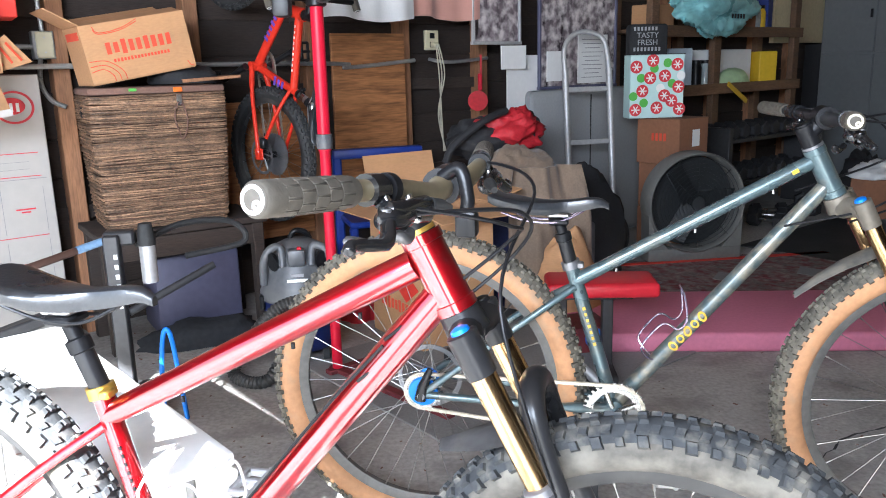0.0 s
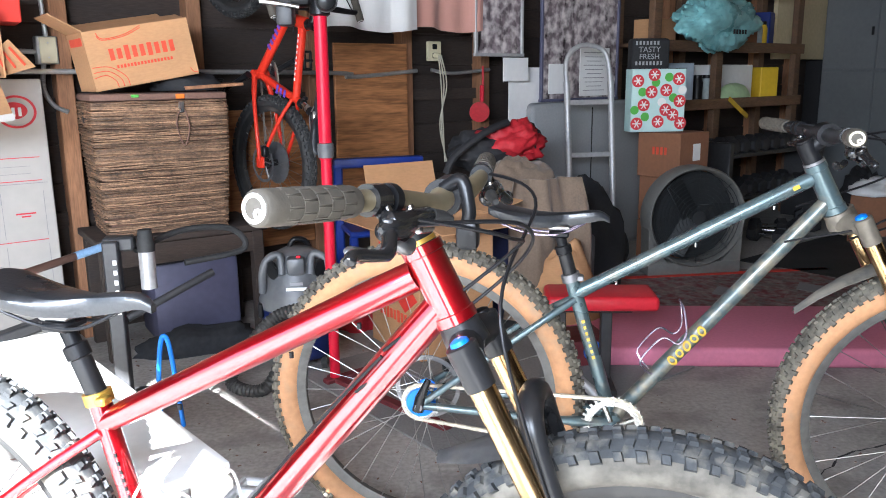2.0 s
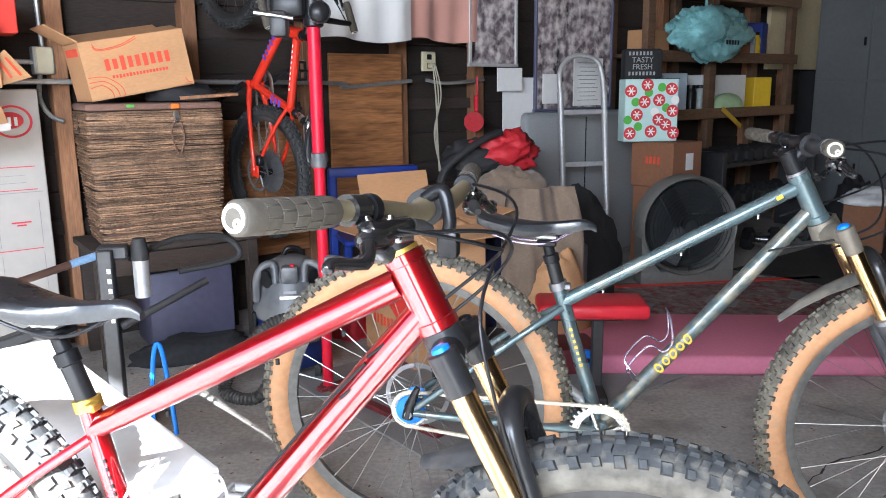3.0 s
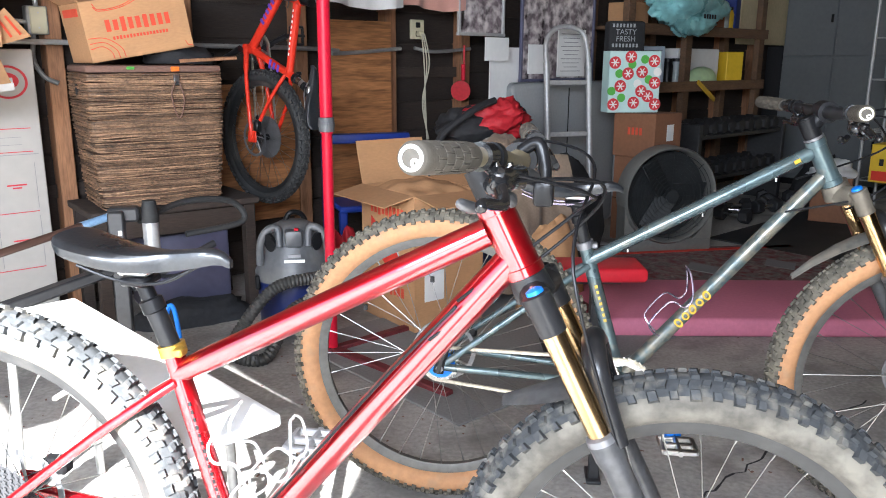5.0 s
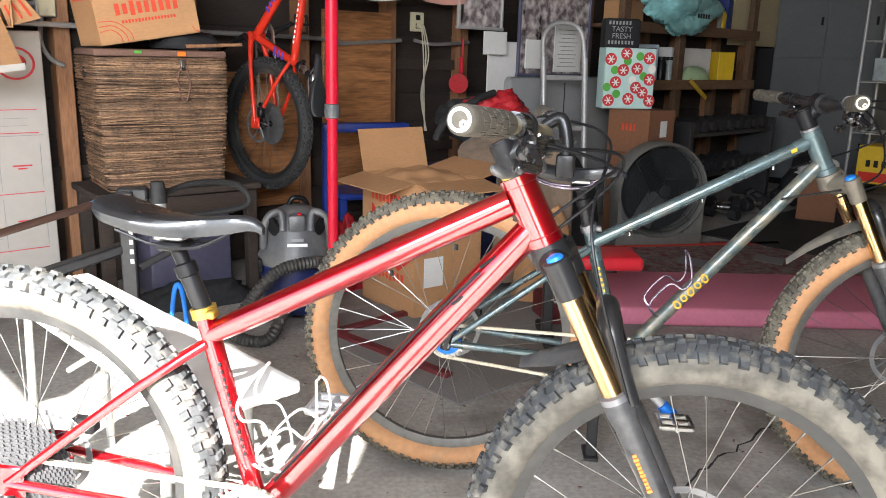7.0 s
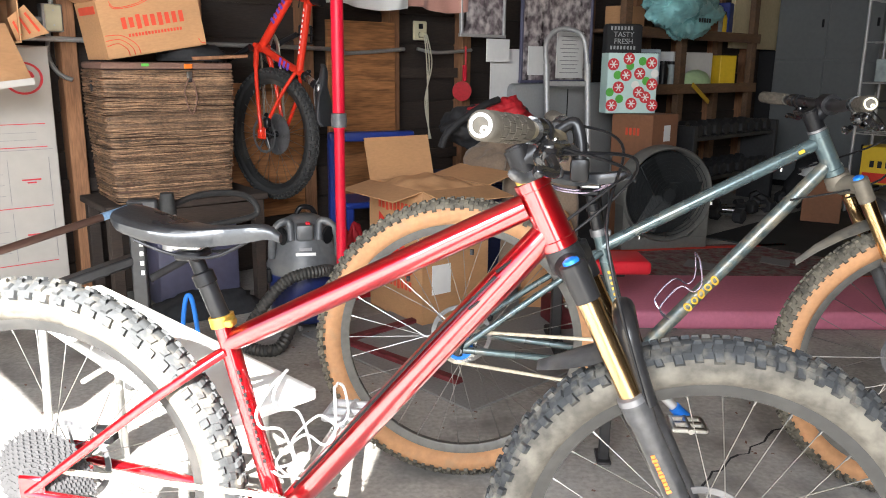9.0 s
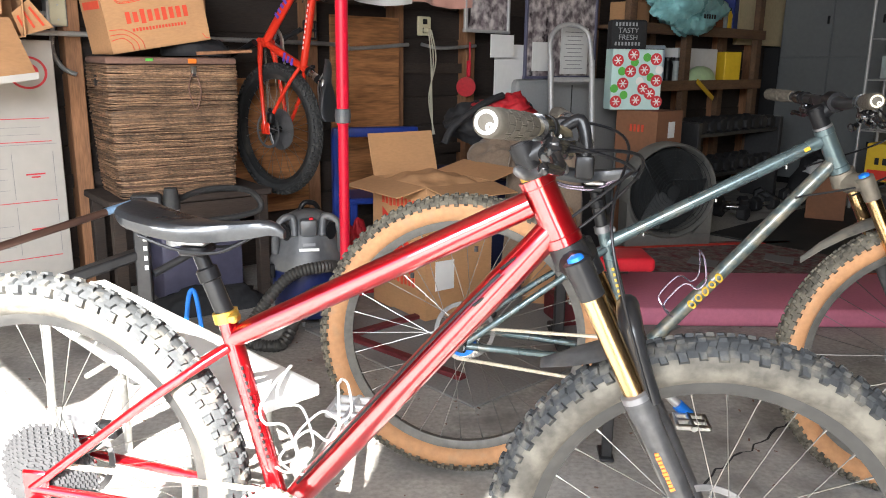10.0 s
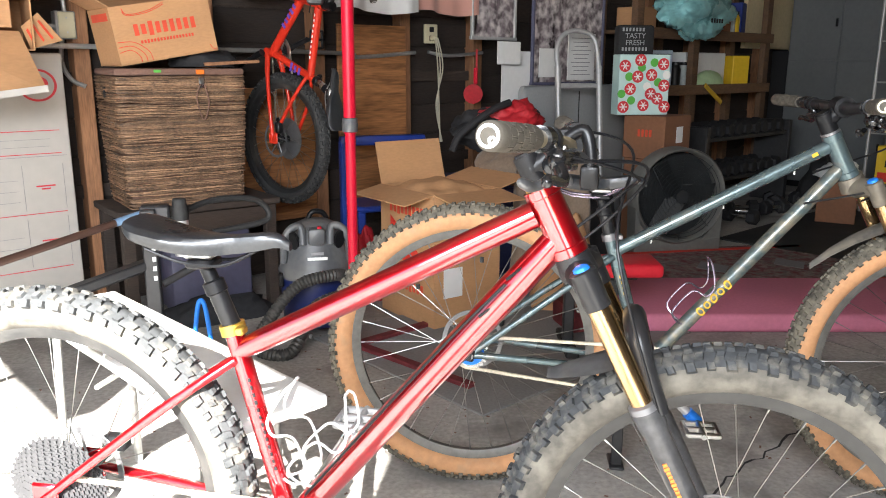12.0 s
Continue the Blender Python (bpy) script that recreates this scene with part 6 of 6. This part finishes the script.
def drum_fan():
    f = thing("floor_fan", pose(1.435, 4.50, 0, 0, 0, 8), "aged white box fan with a dark round grille", "fan")
    bm = lathe(B(), [(0.270, -0.03), (0.282, -0.045), (0.292, -0.03), (0.292, 0.10), (0.270, 0.10)], 64, closed=True, m=Matrix.Translation((0, 0, 0.345)))
    part("shroud", bm, FANWHITE, f)
    part("base", box(B(), (0, 0.035, 0.045), (0.57, 0.13, 0.075), 0.012, seg=2), FANWHITE, f)
    for s in (-1, 1):
        part("corner", prism(B(), [(s * 0.28, 0.06), (s * 0.285, 0.30), (s * 0.25, 0.18), (s * 0.16, 0.075)], 0.12, Matrix.Translation((0, 0.035, 0))), FANWHITE, f)
    part("back_plate", disc(B(), 0.262, 0.01, 0.085, 48, Matrix.Translation((0, 0, 0.345))), FANDARK, f)
    for k in range(3):
        part("blade", box(B(), (0.13, 0.03, 0), (0.22, 0.01, 0.13), 0.004, Matrix.Translation((0, 0, 0.345)) @ Matrix.Rotation(k * 2.094, 4, "Y") @ Matrix.Rotation(0.4, 4, "X")), FANDARK, f)
    for k in range(11):
        r = 0.03 + 0.022 * k
        part("grille_ring", lathe(B(), [(r - 0.0015, -0.042 + 0.0001 * k), (r + 0.0015, -0.042), (r + 0.0015, -0.039), (r - 0.0015, -0.039)], 40, closed=True, m=Matrix.Translation((0, 0, 0.345))), FANDARK, f)
    for k in range(8):
        part("grille_spoke", box(B(), (0.15, -0.038, 0), (0.23, 0.003, 0.003), 0, Matrix.Translation((0, 0, 0.345)) @ Matrix.Rotation(k * math.pi / 4, 4, "Y")), FANDARK, f, smooth=0)
    part("badge", disc(B(), 0.04, 0.008, -0.044, 24, Matrix.Translation((0, 0, 0.345))), FANDARK, f)


drum_fan()

# ---------------------------------------------------------------- shelving, dumbbells, lockers
sh = thing("wooden_shelving", GP(4.5, 3.33, 0), "rough timber shelving unit against the stud wall", "shelf")
for x in (0.0, 0.75, 1.88):
    for y in (0.04, 0.36):
        part("post", box(B(), (x + 0.04, y, 1.15), (0.085, 0.05, 2.3), 0.004), SHELFWOOD, sh, smooth=0)
for z in (0.955, 1.36, 1.80):
    part("shelf_board", box(B(), (0.97, 0.20, z - 0.0125), (1.98, 0.40, 0.025), 0.003), SHELFWOOD, sh, smooth=0)
    part("shelf_edge", box(B(), (0.97, -0.002, z - 0.02), (1.98, 0.025, 0.075), 0.003), SHELFWOOD, sh, smooth=0)


def on_shelf(name, u, v, z, w, d, h, mat, label, cat="box", turn=0):
    return single(name, box(B(), (0, 0, h / 2), (w, d, h), 0.006), mat, GP(u, v, z, turn), label, cat, smooth=0)


on_shelf("white_carton", 4.98, 3.50, 0.958, 0.20, 0.16, 0.27, material("pale_blue_card", (0.42, 0.5, 0.58), 0.6, var=0.1), "pale blue and white carton on the shelf", turn=-20)
on_shelf("white_appliance_box", 5.72, 3.60, 0.958, 0.62, 0.18, 0.26, PAPER, "long white box at the back of the shelf")
single("green_roll_pack", heap(B(), 0, 0, 0, 0.22, 0.07, 0.125, 70, 0.06), PALEGREEN, GP(5.62, 3.42, 0.958), "pale green wrapped roll pack on the shelf", "packet", smooth=80)
on_shelf("yellow_carton", 6.16, 3.48, 0.958, 0.16, 0.14, 0.24, YELLOW, "yellow carton on the shelf", turn=-25)
on_shelf("brown_box", 5.75, 3.52, 1.363, 0.28, 0.2, 0.19, CARDDARK, "brown cardboard box on the upper shelf", turn=-12)
on_shelf("blue_box", 6.12, 3.5, 1.363, 0.14, 0.14, 0.26, BLUEPLASTIC, "blue packet on the upper shelf", turn=15)
on_shelf("brown_box", 4.74, 3.52, 1.363, 0.24, 0.2, 0.16, CARD, "small cardboard box on the upper shelf", turn=8)
on_shelf("white_box", 6.15, 3.52, 1.805, 0.3, 0.2, 0.2, PAPER, "white box on the top shelf")
for i, (u, z, mt) in enumerate(((5.50, 1.363, CLEAR), (5.95, 1.363, CLEAR), (5.18, 0.958, BLACK), (5.30, 0.958, CLEAR), (6.02, 1.363, YELLOW))):
    j = thing("jar", GP(u, 3.45, z), "small jar standing on the timber shelf", "jar", "jars")
    part("body", lathe(B(), [(0.001, 0), (0.04, 0), (0.042, 0.13), (0.03, 0.16), (0.001, 0.16)], 20, axis="Z"), mt, j)
    part("lid", lathe(B(), [(0.001, 0.16), (0.033, 0.16), (0.033, 0.185), (0.001, 0.185)], 18, axis="Z"), BLACK, j)
tw = thing("film_wrapped_pack", GP(5.05, 3.22, 1.30), "crumpled teal plastic film bag hanging off the shelf", "plastic bag")
part("bag", blob(B(), (0, 0, 0.20), (0.43, 0.14, 0.17), 81, 0.34, 64, 34, 22), TEALBAG, tw, smooth=80)
for k in range(5):
    part("printed_bar", box(B(), (0.0 + 0.035 * k, -0.125, 0.13), (0.02, 0.003, 0.03)), FABRICBLACK, tw, smooth=0)
part("tie", tube(B(), [(0, 0.05, 0.35), (0.02, 0.08, 0.62)], 0.01, 8), TEALBAG, tw)
single("yellow_rule", box(B(), (0, 0, 0), (0.30, 0.012, 0.035), 0.003), YELLOWDECAL, GP(5.47, 3.28, 0.90, 0) @ pose(0, 0, 0, 0, 28, 0), "yellow folding rule leaning on the shelf edge", "ruler")

dr = thing("dumbbell_rack", GP(5.0, 3.05, 0), "black steel two-tier dumbbell rack under the shelving", "rack")
for x in (0.0, 1.3):
    part("side_frame", box(B(), (x, 0.12, 0.34), (0.05, 0.3, 0.68), 0.006), DARKSTEEL, dr)
for z in (0.27, 0.58):
    part("tray", box(B(), (0.65, 0.12, z), (1.3, 0.26, 0.03), 0.004, pose(0, 0, 0, 0, 0, 0)), DARKSTEEL, dr)


def dumbbell(m, label):
    d = thing("dumbbell", m, label, "dumbbell", "dumbbells")
    for s in (-1, 1):
        part("weight", tube(B(), [(0, s * 0.06, 0), (0, s * 0.065, 0), (0, s * 0.125, 0), (0, s * 0.13, 0)], [0.045, 0.055, 0.055, 0.045], 6), DUMBBELL, d, smooth=20)
    part("handle", tube(B(), [(0, -0.06, 0), (0, 0.06, 0)], 0.014, 10), STEEL, d)
    return d


db = dumbbell(GP(5.09, 3.17, 0.642), "black hexagonal dumbbell on the rack")
for z in (0.642, 0.332):
    for i in range(9):
        if (z, i) != (0.642, 0):
            copy_thing(db, GP(5.09 + 0.135 * i, 3.17, z, (i * 37 % 11) - 5))
for i in range(7):
    copy_thing(db, GP(5.1 + 0.17 * i, 2.78 + 0.09 * (i % 3), 0.055, 25 * i))
single("floor_bag", heap(B(), 0, 0, 0, 0.26, 0.2, 0.4, 91, 0.3), FABRICBLACK, GP(6.5, 2.75, 0), "dark bag on the floor near the lockers", "bag", smooth=80)
single("brown_floor_box", box(B(), (0, 0, 0.16), (0.34, 0.26, 0.32), 0.005), CARDDARK, GP(5.7, 2.35, 0.0125, 20), "low brown box standing on the garage floor", "box")
single("rag", heap(B(), 0, 0, 0, 0.2, 0.14, 0.10, 95, 0.35), TOWELWHITE, GP(5.7, 2.35, 0.333, 10), "crumpled white rag on the brown box", "rag", smooth=80)


def locker(v0, width):
    c = thing("steel_locker", GP(7.15, v0, 0), "tall grey painted steel cabinet with two tiers of doors", "locker")
    part("body", box(B(), (0.24, -width / 2, 0.97), (0.48, width, 1.82), 0.006), LOCKER, c)
    part("plinth", box(B(), (0.26, -width / 2, 0.03), (0.42, width - 0.04, 0.06)), BLACK, c)
    for k in range(2):
        y0 = -0.008 - k * width / 2
        for z0, z1 in ((0.10, 1.16), (1.17, 1.86)):
            d = part("door", box(B(), (-0.007, y0 - width / 4 + 0.006, (z0 + z1) / 2), (0.016, width / 2 - 0.014, z1 - z0 - 0.01), 0.003), LOCKER, c)
            part("handle", box(B(), (-0.02, y0 - width / 2 + 0.05, z0 + 0.32), (0.014, 0.02, 0.07), 0.003), BLACK, d)
    return c


locker(3.50, 0.92)
single("dark_cabinet", box(B(), (0, 0, 0.63), (0.3, 0.36, 1.26), 0.01), FABRICBLACK, GP(7.55, 3.6, 0), "dark low cabinet in the corner", "cabinet")
wr = thing("wire_rack", GP(6.2, 1.95, 0), "chrome wire shelving rack near the lockers", "rack")
for x in (0, 0.4):
    for y in (0, 0.42, -0.5):
        part("post", tube(B(), [(x, y, 0), (x, y, 1.7)], 0.012, 10), ALU, wr)
for z in (0.25, 0.62, 1.0, 1.3, 1.6):
    bm = B()
    for k in range(13):
        tube(bm, [(0, -0.5 + 0.077 * k, z), (0.4, -0.5 + 0.077 * k, z)], 0.003, 5)
    for x in (0, 0.2, 0.4):
        tube(bm, [(x, -0.5, z - 0.004), (x, 0.42, z - 0.004)], 0.005, 6)
    part("wire_shelf", bm, ALU, wr)
yb = thing("firelog_carton", GP(6.02, 1.95, 0.258), "yellow carton with a dark printed band on the wire rack", "box")
part("body", box(B(), (0.2, 0.0, 0.14), (0.3, 0.6, 0.28), 0.005), YELLOW, yb, smooth=0)
part("printed_panel", box(B(), (0.048, 0.0, 0.05), (0.002, 0.56, 0.07)), REDCARD, yb, smooth=0)
for k in range(8):
    part("printed_bar", box(B(), (0.0475, 0.22 - 0.055 * k, 0.15), (0.002, 0.03, 0.05)), FABRICBLACK, yb, smooth=0)
for k in range(4):
    on_shelf("rack_box", 6.4, 1.65 + 0.2 * k, 1.006, 0.16, 0.14, 0.14 + 0.03 * (k % 2), (CARD, GREYPLASTIC, FABRICRED, CLEAR)[k], "small packet on the wire rack")

# ---------------------------------------------------------------- on the floor
single("grey_floor_mat", box(B(), (0, 0, 0.005), (1.25, 1.0, 0.008), 0.003), MATGREY, GP(2.02, 2.2, 0.0, 0), "thin grey rubber mat on the concrete", "mat", smooth=0)
single("black_gym_mat", box(B(), (0, 0, 0.006), (1.8, 1.75, 0.011), 0.003), RUBBER, GP(5.36, 1.72, 0.0), "thin black rubber gym mat on the concrete", "mat", smooth=0)
pm = thing("folded_exercise_mat", pose(1.42, 3.27, 0.001, 0, 0, -3), "pink folded foam exercise mat on the floor", "exercise mat")
part("panel", box(B(), (0, 0.0, 0.042), (1.9, 0.62, 0.083), 0.022, seg=3), PINK, pm)
bn = thing("padded_bench", pose(0.56, 2.83, 0, 0, 0, -3), "low weight bench with a bright red vinyl pad", "bench")
part("pad", box(B(), (0, -0.03, 0.350), (0.40, 0.20, 0.055), 0.018, seg=3), REDVINYL, bn)
part("frame_beam", box(B(), (-0.03, -0.02, 0.310), (0.30, 0.05, 0.03), 0.004), DARKSTEEL, bn)
for x in (-0.14, 0.03):
    part("leg", box(B(), (x, 0, 0.150), (0.04, 0.05, 0.30), 0.004), DARKSTEEL, bn)
    part("foot", box(B(), (x, 0, 0.018), (0.05, 0.30, 0.036), 0.006), RUBBER, bn)
rg = thing("patterned_rug", pose(1.62, 4.08, 0, 0, 0, 8), "worn patterned rug in grey and dark red", "rug")
part("weave", box(B(), (0, 0, 0.005), (1.5, 0.95, 0.008), 0.003), RUG, rg, smooth=0)
for y in (-0.4, 0.4):
    part("border", box(B(), (0, y, 0.0105), (1.4, 0.05, 0.002)), REDCARD, rg, smooth=0)
for k in range(6):
    part("motif", prism(B(), [(-0.10, 0), (0, 0.13), (0.10, 0), (0, -0.13)], 0.002, Matrix.Translation((-0.6 + 0.24 * k, 0.0, 0.0106)) @ Matrix.Rotation(radians(90), 4, "X")), RUG if k % 2 else MATGREY, rg, smooth=0)
tr = thing("red_tool_tray", pose(0.54, 3.10, 0, 0, 0, 12), "shallow red metal tray with a blue disc", "tray")
part("tray", box(B(), (0, 0, 0.06), (0.20, 0.2, 0.11), 0.01, seg=2), DARKRED, tr)
part("disc", disc(B(), 0.042, 0.02, -0.112, 28, Matrix.Translation((0.02, 0, 0.07))), BLUEANO, tr)
part("disc_centre", disc(B(), 0.012, 0.026, -0.112, 16, Matrix.Translation((0.02, 0, 0.07))), BLACK, tr)
bstd = thing("bike_stand", pose(0.36, 1.86, 0, 0, 0, -8), "small black steel stand propping the rear stay", "bike stand")
part("upright", box(B(), (0, 0.0, 0.17), (0.03, 0.012, 0.34), 0.003), DARKSTEEL, bstd)
part("base", box(B(), (0, 0.02, 0.006), (0.04, 0.09, 0.01), 0.003), DARKSTEEL, bstd)
part("hook", tube(B(), bezier([(0, 0, 0.33), (-0.02, 0.0, 0.37), (-0.05, 0.01, 0.375)], 5), 0.007, 8), DARKSTEEL, bstd)

# a crack and small litter on the concrete
bm = B()
rng = random.Random(3)
p = Vector((0.45, 1.55, 0.0006))
for i in range(34):
    q = p + Vector((0.028 + rng.uniform(-0.008, 0.008), 0.022 + rng.uniform(-0.02, 0.02), 0))
    w = 0.0028 * (0.5 + rng.random())
    side = Vector((-(q - p).y, (q - p).x, 0)).normalized() * w
    bm.faces.new([bm.verts.new(x) for x in (p - side, q - side, q + side, p + side)])
    p = q
tagged(put("floor_crack", bm, FABRICBLACK, floor, 0), "dark hairline crack in the concrete")
bm = B()
for i in range(420):
    x, y = rng.uniform(-1.6, 1.3), rng.uniform(1.2, 3.6)
    s = rng.uniform(0.0015, 0.006)
    box(bm, (0, 0, 0), (s * rng.uniform(1, 3), s, s * 0.4), 0, pose(x, y, s * 0.2, 0, 0, rng.uniform(0, 180)))
tagged(put("floor_litter", bm, CANVAS, None, 0), "scattered crumbs of dry leaf and grit on the concrete", "litter", kind="stuff")
